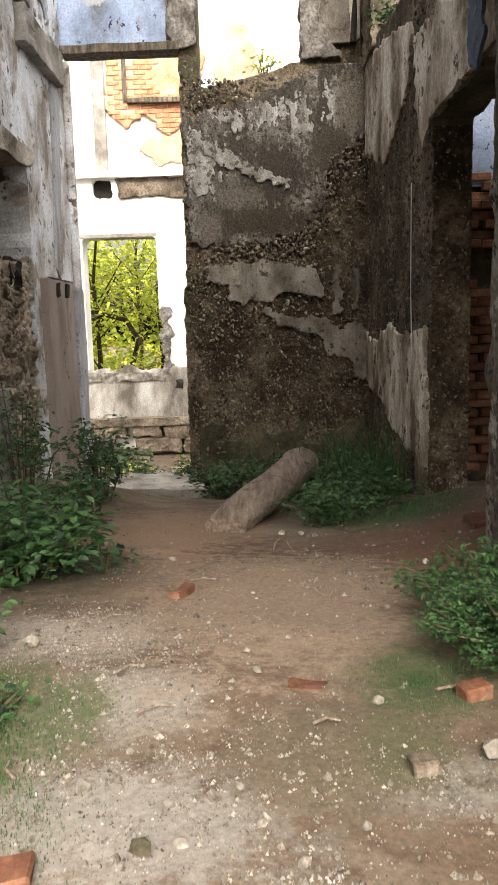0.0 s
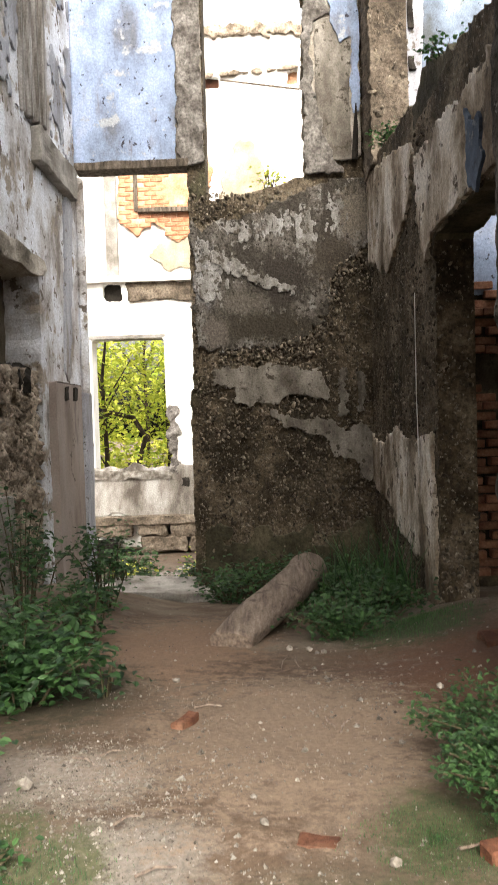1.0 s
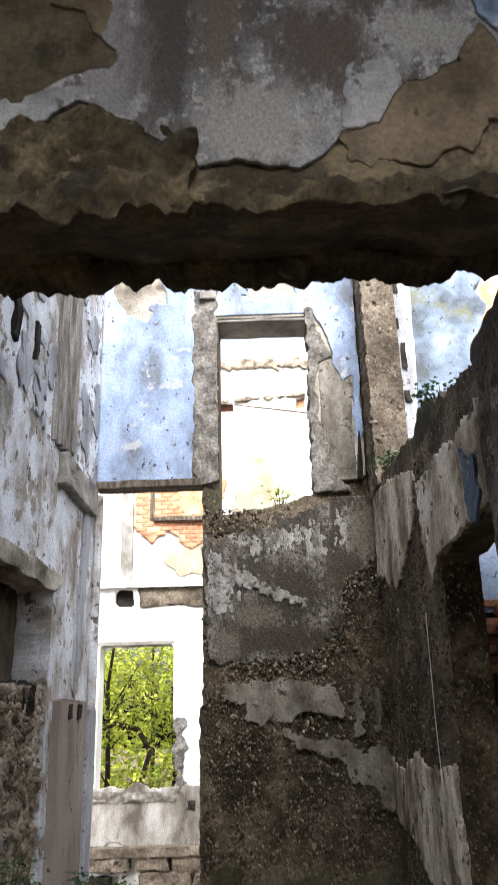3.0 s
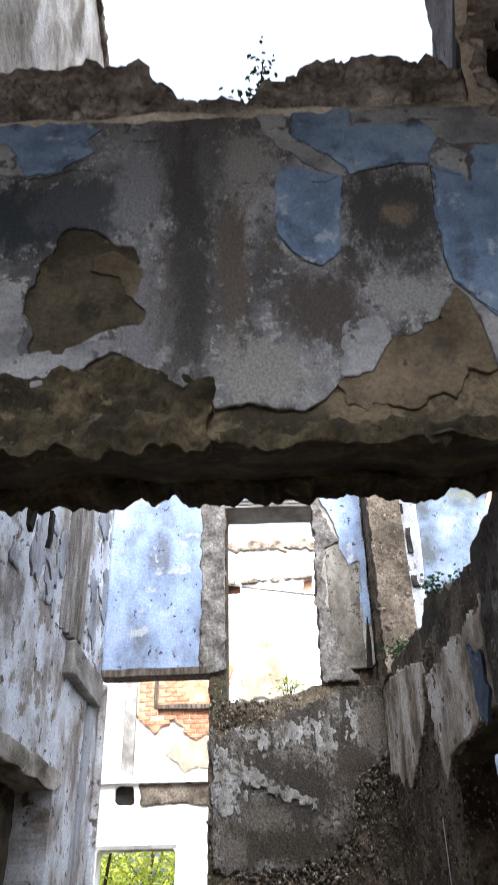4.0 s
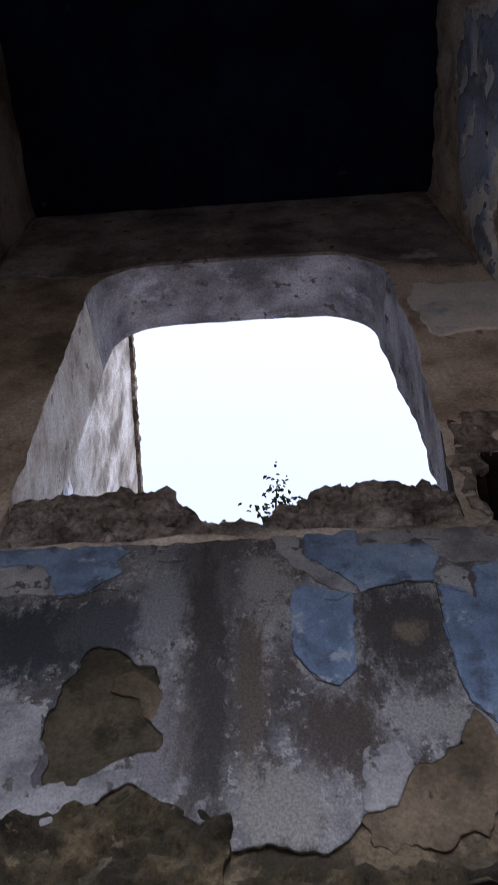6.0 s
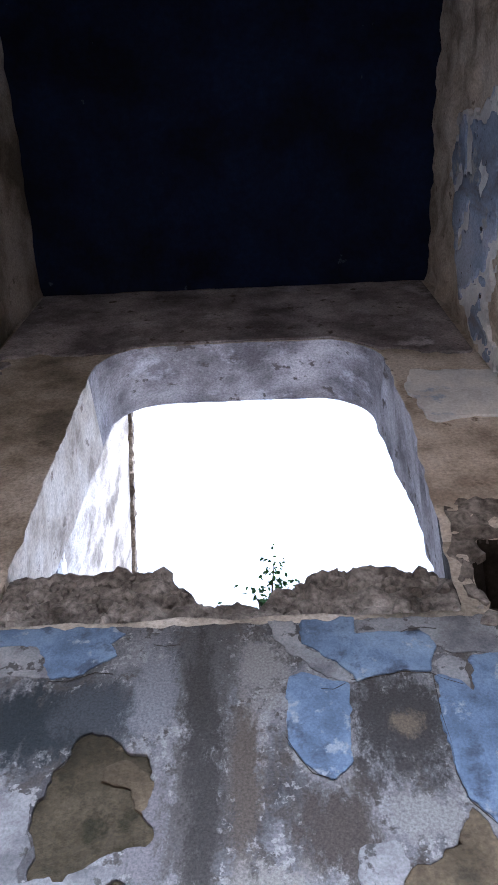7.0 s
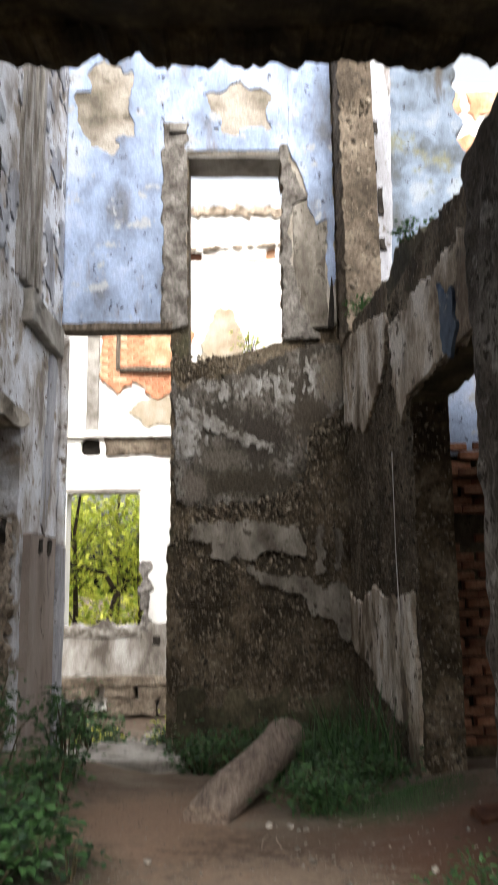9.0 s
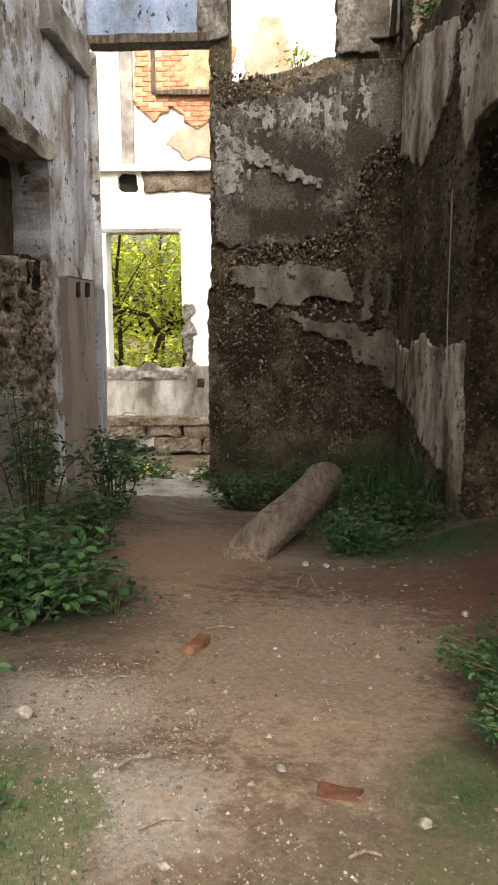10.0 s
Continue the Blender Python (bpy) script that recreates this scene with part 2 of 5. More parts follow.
M_BLUE = surface("old_blue_paint", [(0.0574, 0.0861, 0.135), (0.0943, 0.139, 0.215), (0.143, 0.197, 0.275)], 4.0, fine=140, bump=0.3, fine_mix=0.3, contrast=(0.35, 0.65), spots=((0.189, 0.221, 0.262), 9, 0.585, 0.07), patch=((0.045, 0.062, 0.095), 7, 0.51, 0.14))
M_PALE_BLUE = surface("faded_pale_blue_plaster", [(0.17, 0.185, 0.22), (0.255, 0.325, 0.465), (0.35, 0.44, 0.63), (0.48, 0.55, 0.69)], 1.4, stretch=(1.2, 1.2, 0.7), fine=50, bump=0.4, fine_mix=0.32, contrast=(0.36, 0.64), spots=((0.05, 0.05, 0.065), 11, 0.635, 0.03), patch=((0.42, 0.44, 0.47), 3.5, 0.58, 0.06), streak=((0.23, 0.24, 0.28), 2.4, 0.55, 0.14))
M_GREYWHITE = surface("stained_whitewash", [(0.11, 0.095, 0.08), (0.22, 0.20, 0.175), (0.34, 0.32, 0.295), (0.46, 0.45, 0.43)], 1.8, stretch=(1.4, 1.4, 0.6), fine=45, bump=0.5, fine_mix=0.45, streak=((0.09, 0.078, 0.065), 0.9, 0.54, 0.2))
M_STAINED = surface("damp_stained_plaster", [(0.052, 0.045, 0.036), (0.10, 0.088, 0.074), (0.165, 0.150, 0.132), (0.25, 0.238, 0.22)], 2.6, stretch=(1.3, 1.3, 0.8), fine=48, bump=0.9, fine_mix=0.65, streak=((0.055, 0.047, 0.038), 2.6, 0.53, 0.10), spots=((0.038, 0.032, 0.024), 20, 0.545, 0.05), patch=((0.30, 0.29, 0.275), 7, 0.555, 0.06), contrast=(0.38, 0.64), stains=((0.1, 2.42, 0.40, 0.30, (0.048, 0.040, 0.033)), (0.62, 2.6, 0.3, 0.3, (0.07, 0.058, 0.045)), (-0.1, 1.9, 0.7, 0.16, (0.056, 0.047, 0.034)), (-0.72, 2.45, 0.13, 0.35, (0.27, 0.265, 0.265)), (-0.35, 2.15, 0.25, 0.12, (0.135, 0.12, 0.10)), (0.85, 3.05, 0.2, 0.3, (0.19, 0.165, 0.135)), (-0.62, 1.85, 0.15, 0.2, (0.15, 0.13, 0.11))))
M_MOSSY = surface("mossy_render", [(0.04, 0.036, 0.022), (0.08, 0.072, 0.045), (0.13, 0.115, 0.075)], 2.5, fine=34, bump=0.6, fine_mix=0.6)
M_GREYRUBBLE = surface("grey_rubble_masonry", [(0.09, 0.08, 0.07), (0.19, 0.175, 0.16), (0.30, 0.285, 0.265)], 6, fine=30, bump=1.0, fine_mix=0.7)
M_PEBBLE = surface("embedded_pebbles", [(0.039, 0.0312, 0.0221), (0.0975, 0.078, 0.0572), (0.169, 0.143, 0.109), (0.351, 0.312, 0.26)], 18, fine=60, bump=0.3, fine_mix=0.3, contrast=(0.3, 0.72), island=0.7)
M_WHITE = surface("white_limewash", [(0.62, 0.61, 0.58), (0.78, 0.78, 0.76), (0.84, 0.84, 0.83)], 1.2, stretch=(1, 1, 0.5), fine=40, bump=0.25, fine_mix=0.12, streak=((0.5, 0.46, 0.4), 0.8, 0.66, 0.1))
M_BRICK = surface("red_brick", [(0.0952, 0.0394, 0.0238), (0.15, 0.0646, 0.0374), (0.197, 0.102, 0.0646)], 6, fine=60, bump=0.5, fine_mix=0.4, random_tint=0.35)
M_BLUE_OUT = surface("weathered_blue_plaster", [(0.068, 0.0765, 0.085), (0.111, 0.14, 0.183), (0.162, 0.204, 0.272), (0.23, 0.264, 0.306)], 1.5, fine=50, bump=0.4, fine_mix=0.4, spots=((0.0298, 0.0281, 0.034), 7, 0.63, 0.03), patch=((0.136, 0.14, 0.0935), 1.6, 0.57, 0.12), streak=((0.068, 0.0595, 0.051), 0.9, 0.58, 0.12))
# lighter rubble colour; the light on the recess fill is painted in
M_RUBBLE_LIGHT = surface("brown_lit_rubble", [(0.135, 0.108, 0.081), (0.297, 0.243, 0.189), (0.459, 0.392, 0.317)], 5, fine=34, bump=1.0, fine_mix=0.7)
M_ORANGE_RENDER = surface("orange_brick_dust_render", [(0.42, 0.20, 0.11), (0.54, 0.31, 0.19), (0.62, 0.45, 0.32)], 2.5, fine=40, bump=0.4, fine_mix=0.3)
# ceiling: near-black navy with a few paler spots
M_CEIL = surface("near_black_navy_ceiling", [(0.0015, 0.004, 0.016), (0.0025, 0.007, 0.03), (0.004, 0.011, 0.045)], 2.0, fine=20, bump=0.4, fine_mix=0.4, spots=((0.05, 0.065, 0.085), 5.5, 0.69, 0.03))
M_STONE = surface("pale_stone", [(0.15, 0.131, 0.109), (0.247, 0.225, 0.195), (0.36, 0.345, 0.315)], 14, fine=70, bump=0.4, fine_mix=0.3, random_tint=0.25)
M_CONCRETE = surface("weathered_concrete", [(0.17, 0.155, 0.135), (0.27, 0.255, 0.235), (0.36, 0.345, 0.32)], 3, fine=60, bump=0.4, fine_mix=0.35)
M_WOOD = surface("grey_weathered_timber", [(0.05, 0.04, 0.03), (0.11, 0.09, 0.07), (0.18, 0.15, 0.12)], 6, stretch=(4, 4, 0.8), fine=60, bump=0.4, fine_mix=0.4)
M_LOG = surface("weathered_log_bark", [(0.085, 0.062, 0.048), (0.20, 0.155, 0.125), (0.31, 0.255, 0.21)], 4, stretch=(9, 0.6, 9), contrast=(0.28, 0.72), fine=70, bump=0.6, fine_mix=0.4, patch=((0.10, 0.075, 0.06), 6, 0.57, 0.1))
# near-black that puts the shade inside holes and gashes into the colour
M_DARKHOLE = surface("painted_hole_shade", [(0.01, 0.008, 0.006), (0.03, 0.025, 0.02)], 5, bump=0.5)
M_GRIT = surface("mixed_grit", [(0.0704, 0.0598, 0.0479), (0.141, 0.125, 0.105), (0.253, 0.24, 0.215)], 40, fine=120, bump=0.2, fine_mix=0.2, island=0.5)
M_FLAKE = surface("bluish_white_flaking_limewash", [(0.55, 0.57, 0.60), (0.72, 0.76, 0.80), (0.82, 0.84, 0.85)], 3.0, fine=60, bump=0.4, fine_mix=0.2, spots=((0.40, 0.50, 0.64), 4, 0.6, 0.08))
M_LEAF = leaf_material("green_leaf", (0.010, 0.036, 0.014), (0.062, 0.150, 0.042))
M_LEAF_DARK = leaf_material("dark_green_leaf", (0.014, 0.045, 0.015), (0.06, 0.14, 0.04))
# pale yellow-green: the sunlight on these leaves is put into their colour
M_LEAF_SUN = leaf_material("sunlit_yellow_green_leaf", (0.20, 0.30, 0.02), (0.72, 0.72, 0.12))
M_STEM = surface("green_brown_stem", [(0.05, 0.045, 0.025), (0.12, 0.10, 0.06)], 10, fine=60)
M_BRANCH = surface("dark_branch_bark", [(0.03, 0.022, 0.015), (0.07, 0.05, 0.035)], 10, fine=60)


# ---- builders ----
def remat(ob, material, test):
    """Gives the faces for which test(centre, normal) holds a second material."""
    ob.data.materials.append(material)
    for p in ob.data.polygons:
        if test(p.center, p.normal):
            p.material_index = len(ob.data.materials) - 1


def part(name, bm, material, parent=None, label=""):
    me = bpy.data.meshes.new(name)
    if isinstance(bm, bmesh.types.BMesh):
        bm.to_mesh(me)
        bm.free()
    else:
        me.from_pydata(bm[0], [], bm[1])
        me.update()
    me.materials.append(material)
    ob = new(name, me)
    if parent:
        ob.parent = parent
    if label:
        tagged(ob, label)
    return ob


def fbm(p, octaves=4):
    return noise.fractal(Vector(p), 1.0, 2.0, octaves)


def box_sd(u, v, u0, u1, v0, v1):
    """Signed distance to a rectangle, positive inside."""
    return np.minimum(np.minimum(u - u0, u1 - u), np.minimum(v - v0, v1 - v))


def blob_sd(u, v, cu, cv, ru, rv):
    """Approximate signed distance to an ellipse, positive inside."""
    return (1 - np.hypot((u - cu) / ru, (v - cv) / rv)) * min(ru, rv)


def poly_sd(u, v, pts):
    """Signed distance to a polygon, positive inside."""
    d, inside = np.full(u.shape, 1e9), np.zeros(u.shape, bool)
    for (ax, ay), (bx, by) in zip(pts, pts[1:] + pts[:1]):
        ex, ey = bx - ax, by - ay
        t = np.clip(((u - ax) * ex + (v - ay) * ey) / (ex * ex + ey * ey + 1e-12), 0, 1)
        d = np.minimum(d, np.hypot(u - ax - t * ex, v - ay - t * ey))
        cross = ((ay > v) != (by > v)) & (u < (bx - ax) * (v - ay) / (by - ay + 1e-12) + ax)
        inside ^= cross
    return np.where(inside, d, -d)


def rag(u, v, size, amount, seed=0.0):
    """Rough noise on a plane, for broken outlines."""
    return np.array([[fbm((a / size + seed, b / size, seed), 4) for a, b in zip(ru, rv)] for ru, rv in zip(u, v)]) * amount


def slab(name, field, span, step, place, thick, material, relief=0.0, relief_size=0.08, parent=None, label="", back=True, seed=0.0):
    """A plate cut out where field(u, v) > 0, with smooth outline; place(u, v, w) puts it in the world, w runs from 0 (face) to thick."""
    u0, u1, v0, v1 = span
    us, vs = np.linspace(u0, u1, max(2, round((u1 - u0) / step) + 1)), np.linspace(v0, v1, max(2, round((v1 - v0) / step) + 1))
    U, V = np.meshgrid(us, vs, indexing="ij")
    f = np.clip(field(U, V), -9, 9)
    f[np.abs(f) < 1e-6] = 1e-6
    verts, faces, index = [], [], {}

    def vert(key, u, v):
        k = index.get(key)
        if k is None:
            k = index[key] = len(verts)
            verts.append((u, v))
        return k

    def cross(i, j, a, b):
        t = f[i, j] / (f[i, j] - f[a, b])
        t = min(max(t, 0.02), 0.98)
        key = ((i, j), (a, b)) if (i, j) < (a, b) else ((a, b), (i, j))
        return vert(key, us[i] + t * (us[a] - us[i]), vs[j] + t * (vs[b] - vs[j]))

    pos = f > 0
    for i in range(len(us) - 1):
        for j in range(len(vs) - 1):
            c = ((i, j), (i + 1, j), (i + 1, j + 1), (i, j + 1))
            s = [pos[p] for p in c]
            if not any(s):
                continue
            loop = []
            for k in range(4):
                p, q = c[k], c[(k + 1) % 4]
                if s[k]:
                    loop.append(vert(p, us[p[0]], vs[p[1]]))
                if s[k] != s[(k + 1) % 4]:
                    loop.append(cross(*p, *q))
            if len(loop) > 2:
                faces.append(loop)
    if not verts:
        return None
    out = []
    for u, v in verts:
        w = -(relief(u, v) if callable(relief) else relief) * fbm((u / relief_size + seed, v / relief_size, seed * 1.7), 4) if relief else 0.0
        out.append(tuple(place(u, v, w)))
    count = len(out)
    edges = {}
    for loop in faces:
        for a, b in zip(loop, loop[1:] + loop[:1]):
            edges[(a, b)] = True
    rim = [(a, b) for a, b in edges if (b, a) not in edges]
    out += [tuple(place(u, v, thick)) for u, v in verts]
    everything = list(faces)
    if back:
        everything += [[k + count for k in reversed(loop)] for loop in faces]
    everything += [[b, a, a + count, b + count] for a, b in rim]
    ob = part(name, (out, everything), material, parent, label)
    ob.data.polygons.foreach_set("use_smooth", [k < len(faces) for k in range(len(everything))])
    return ob


def hull_rock(r, seed, flat=0.7):
    """A small angular stone as a bmesh, resting on z = 0."""
    rng = random.Random(seed)
    bm = bmesh.new()
    bmesh.ops.create_icosphere(bm, subdivisions=1, radius=r)
    for v in bm.verts:
        v.co *= rng.uniform(0.72, 1.15)
        v.co.z *= flat
    low = min(v.co.z for v in bm.verts)
    for v in bm.verts:
        v.co.z -= low + r * 0.15
    return bm


def box_bm(x0, x1, y0, y1, z0, z1, bevel=0.0, jitter=0.0, cuts=0, seed=0):
    bm = bmesh.new()
    bmesh.ops.create_cube(bm, size=1.0)
    if cuts:
        bmesh.ops.subdivide_edges(bm, edges=bm.edges[:], cuts=cuts, use_grid_fill=True)
    for v in bm.verts:
        v.co = Vector((x0 + (v.co.x + 0.5) * (x1 - x0), y0 + (v.co.y + 0.5) * (y1 - y0), z0 + (v.co.z + 0.5) * (z1 - z0)))
    if bevel:
        bmesh.ops.bevel(bm, geom=bm.edges[:], offset=bevel, segments=1, affect="EDGES")
    if jitter:
        for v in bm.verts:
            v.co += noise.noise_vector(v.co * 9 + Vector((seed, seed, 0))) * jitter
    return bm


def tube(points, radii, sides=8, rough=0.0):
    """A tapered limb through the points, as vertices and faces."""
    verts, faces = [], []
    pts = [Vector(p) for p in points]
    for k, p in enumerate(pts):
        d = (pts[min(k + 1, len(pts) - 1)] - pts[max(k - 1, 0)]).normalized()
        side = d.cross(Vector((0.3, 0.5, 0.81))).normalized()
        up = side.cross(d)
        for s in range(sides):
            a = 2 * math.pi * s / sides
            q = p + (side * math.cos(a) + up * math.sin(a)) * radii[k] * (1 + rough * fbm(p * 6 + Vector((math.cos(a), math.sin(a), 0)), 3))
            verts.append(tuple(q))
        if k:
            for s in range(sides):
                a, b = (k - 1) * sides + s, (k - 1) * sides + (s + 1) % sides
                faces.append([a, b, b + sides, a + sides])
    faces.append(list(reversed(range(sides))))
    faces.append([len(verts) - sides + s for s in range(sides)])
    return verts, faces


def add_leaf(verts, faces, at, way, up, length, width):
    """One folded pointed leaf of six corners."""
    d = way.normalized()
    s = d.cross(up)
    s = s.normalized() if s.length > 1e-4 else Vector((1, 0, 0))
    n = s.cross(d)
    k = len(verts)
    mid, tip = at + d * length * 0.5 - n * length * 0.04, at + d * length - n * length * 0.16
    for q in (at, at + d * length * 0.35 + s * width * 0.5 + n * width * 0.12, at + d * length * 0.75 + s * width * 0.36 + n * width * 0.05, tip,
              at + d * length * 0.75 - s * width * 0.36 + n * width * 0.05, at + d * length * 0.35 - s * width * 0.5 + n * width * 0.12, mid):
        verts.append(tuple(q))
    faces += [[k, k + 1, k + 6], [k + 1, k + 2, k + 6], [k + 2, k + 3, k + 6], [k + 6, k + 3, k + 4], [k + 6, k + 4, k + 5], [k + 6, k + 5, k]]


# ---- ground ----
def ground_z(x, y):
    z = float(np.interp(y, (-4, 1.9, 2.9, 4.3, 6.4, 8.2, 9.0, 10.5, 14.0, 60.0), (0.02, 0.02, -0.08, -0.25, -0.58, -0.93, -0.98, -1.4, -1.4, -1.2)))
    if 2.0 < y < 8.6:
        right = max(0.0, min(1.0, (x - 0.25) / 0.8))
        z += right ** 1.3 * float(np.interp(y, (2.0, 3.0, 4.4, 5.4, 7.0, 8.6), (0.0, 0.06, 0.22, 0.10, 0.15, 0.1)))
        left = max(0.0, min(1.0, (-1.0 - x) / 0.9))
        z += left * float(np.interp(y, (2.0, 3.2, 5.0, 7.0, 8.6), (0.0, 0.03, 0.12, 0.25, 0.1)))
    return z + 0.018 * fbm((x * 1.7, y * 1.7, 0.0), 3)


def ground_sheet():
    xs = np.concatenate([np.linspace(-60, -4, 12), np.linspace(-3.6, 2.6, 110), np.linspace(4, 60, 12)])
    ys = np.concatenate([np.linspace(-40, -4, 8), np.linspace(-3.5, 1.2, 20), np.linspace(1.25, 5.0, 110), np.linspace(5.05, 9.5, 70), np.linspace(10, 16, 20), np.linspace(18, 80, 14)])
    verts = [(x, y, ground_z(x, y) + 0.006 * fbm((x * 14, y * 14, 3.0), 3)) for x in xs for y in ys]
    m = len(ys)
    faces = [[i * m + j, (i + 1) * m + j, (i + 1) * m + j + 1, i * m + j + 1] for i in range(len(xs) - 1) for j in range(m - 1)]
    ob = part("ground", (verts, faces), M_DIRT)
    for p in ob.data.polygons:
        p.use_smooth = True
    return tagged(ob, "trodden reddish brown earth floor with pale grit and mossy edges", "ground", kind="structure")


ground_sheet()

# ---- the wall in front of the camera, with a wide doorway below and a window above ----
FY, FT = 1.46, 0.59


def front_place(u, v, w):
    lift = 0.21 * max(0.0, min(1.0, (2.75 - v) / 0.5)) * max(0.0, w) / FT
    flare = max(0.0, w) / FT
    if v > 3.3:
        lift = 0.33 * min(1.0, max(0.0, (v - 5.7) / 0.4)) * flare
        u += flare * (0.11 if u > -0.3 else -0.07) * min(1.0, max(0.0, (6.0 - v) / 2.0)) * (1.0 if -1.4 < u < 0.8 else 0.0)
    return (u, FY + w, v + (lift if v > 1.5 else 0.0))


def doorway_front(U, V):
    edge = 2.175 + rag(U, 0 * V, 0.26, 0.03, 4.0)
    return np.minimum(np.minimum(U + 1.2, 0.85 - U), edge - V)


def window_front(U, V):
    r = 0.45
    left, right, top = -1.18 - 0.03 * np.clip(V - 3.8, 0, 2), 0.56 + 0.07 * np.clip(V - 3.5, 0, 1.6), 6.48
    f = np.minimum(np.minimum(U - left, right - U), np.minimum(V - 3.47, top - V))
    cu = np.where(U < -0.3, left + r, right - r)
    corner = (V > top - r) & ((U < left + r) | (U > right - r))
    return np.where(corner, r - np.hypot(U - cu, V - (top - r)), f) + rag(U, V, 0.3, 0.014, 3.0) + rag(U, V, 0.1, 0.010, 8.0)


def niche_front(U, V):
    return poly_sd(U, V, [(0.66, 3.46), (0.66, 3.72), (0.74, 3.90), (1.05, 3.94), (1.3, 3.9), (1.3, 3.46)]) + rag(U, V, 0.12, 0.05, 4.0)


def field_front(U, V):
    return np.minimum(np.minimum(U + 4.0, 3.4 - U), np.minimum(np.minimum(V + 0.4, 9.5 - V), -np.maximum(np.maximum(doorway_front(U, V), window_front(U, V)), niche_front(U, V))))


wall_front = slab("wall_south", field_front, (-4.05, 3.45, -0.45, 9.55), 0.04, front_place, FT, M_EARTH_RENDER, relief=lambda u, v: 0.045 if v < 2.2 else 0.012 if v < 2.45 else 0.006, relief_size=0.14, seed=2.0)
remat(wall_front, M_GREYBEIGE, lambda c, n: c.z > 3.4)
remat(wall_front, M_BEIGE, lambda c, n: c.z > 3.9 and c.x > 0.45)
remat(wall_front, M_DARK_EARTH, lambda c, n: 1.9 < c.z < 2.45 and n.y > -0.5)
# left reveal gets paler beige: skylight falling on it is put into the colour
remat(wall_front, M_BEIGE, lambda c, n: 3.6 < c.z < 6.4 and abs(n.x) > 0.6 and -1.5 < c.x < -1.0)
remat(wall_front, M_REVEAL, lambda c, n: 3.5 < c.z < 6.9 and abs(n.y) < 0.6 and (-1.0 if c.z < 6.0 else -1.4) < c.x < 0.9 and c.y < 2.1 and not (c.x > 0.55 and c.z < 4.1))
# niche sides go near-black: the hollow's shade is in the colour
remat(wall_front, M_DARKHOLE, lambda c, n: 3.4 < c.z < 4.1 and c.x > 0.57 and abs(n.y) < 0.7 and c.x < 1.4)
tagged(wall_front, "thick ruined wall with peeling grey and blue plaster", "wall", kind="structure")


def plaster_front(U, V):
    low = np.interp(U, (-1.3, -0.82, -0.73, -0.71, -0.62, -0.53, -0.49, -0.34, -0.29, -0.275, -0.06, 0.01, 0.05, 0.13, 0.20, 0.27, 0.32, 0.39, 0.43, 0.45, 1.4),
                    (2.35, 2.35, 2.36, 2.40, 2.41, 2.48, 2.42, 2.35, 2.36, 2.27, 2.26, 2.28, 2.37, 2.37, 2.47, 2.50, 2.54, 2.65, 2.56, 2.38, 2.30))
    f = V - low + rag(U, V, 0.11, 0.03, 1.0) + rag(U, V, 0.03, 0.014, 6.0)
    bare = poly_sd(U, V, [(-0.80, 2.64), (-0.78, 2.82), (-0.71, 2.93), (-0.61, 2.93), (-0.52, 2.83), (-0.45, 2.71), (-0.50, 2.66), (-0.45, 2.58), (-0.56, 2.53), (-0.67, 2.50), (-0.78, 2.46)]) + rag(U, V, 0.12, 0.035, 5.0) + rag(U, V, 0.035, 0.016, 2.0)
    bare = np.maximum(bare, blob_sd(U, V, 1.25, 4.9, 0.35, 0.55) + rag(U, V, 0.3, 0.1, 3.0))
    win = np.maximum(window_front(U, V), -9) + 0.01
    return np.minimum(np.minimum(f, -bare), np.minimum(-win, np.minimum(3.425 + rag(U, 0 * V, 0.1, 0.02, 2.0) - V, np.minimum(U + 1.9, 1.2 - U))))


def on_front(depth):
    return lambda u, v, w: front_place(u, v, w - depth)


slab("grey_plaster", plaster_front, (-1.95, 1.25, 2.18, 3.48), 0.016, on_front(0.009), 0.012, M_GREY_PLASTER, relief=0.002, relief_size=0.2, parent=wall_front, label="stained grey plaster layer, cracked and peeling", back=False, seed=8.0)


def upper_plaster(U, V):
    win = window_front(U, V) + 0.015
    return np.minimum(-win, np.minimum(np.minimum(U + 1.97, 1.27 - U), np.minimum(V - 6.25 - rag(U, V, 0.5, 0.3, 6.0), 7.85 - V)))


slab("upper_plaster", upper_plaster, (-2.0, 1.3, 5.8, 7.9), 0.04, on_front(0.014), 0.016, M_REVEAL, relief=0.004, relief_size=0.2, parent=wall_front, back=False, seed=3.0)
slab("pale_patch", lambda U, V: poly_sd(U, V, [(0.71, 5.62), (0.80, 5.80), (1.30, 5.75), (1.25, 5.14), (0.82, 5.02), (0.74, 5.3)]) + rag(U, V, 0.2, 0.05, 2.0), (0.5, 1.35, 5.0, 5.95), 0.025, on_front(0.014), 0.016, M_FLAKE, parent=wall_front, label="pale bluish plaster patch", back=False)
slab("broken_rubble", lambda U, V: np.minimum(np.minimum(np.minimum(U - 0.62, 1.3 - U), np.minimum(V - 3.4, 4.2 - V)) + rag(U, V, 0.14, 0.07, 6.0), -niche_front(U, V)), (0.45, 1.35, 3.35, 4.35), 0.025, on_front(0.012), 0.03, M_GREYRUBBLE, relief=0.03, relief_size=0.08, parent=wall_front, label="mauve-grey broken rubble round the hollow", back=False)
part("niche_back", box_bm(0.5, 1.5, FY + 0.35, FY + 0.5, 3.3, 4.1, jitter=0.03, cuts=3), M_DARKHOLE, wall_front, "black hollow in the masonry")

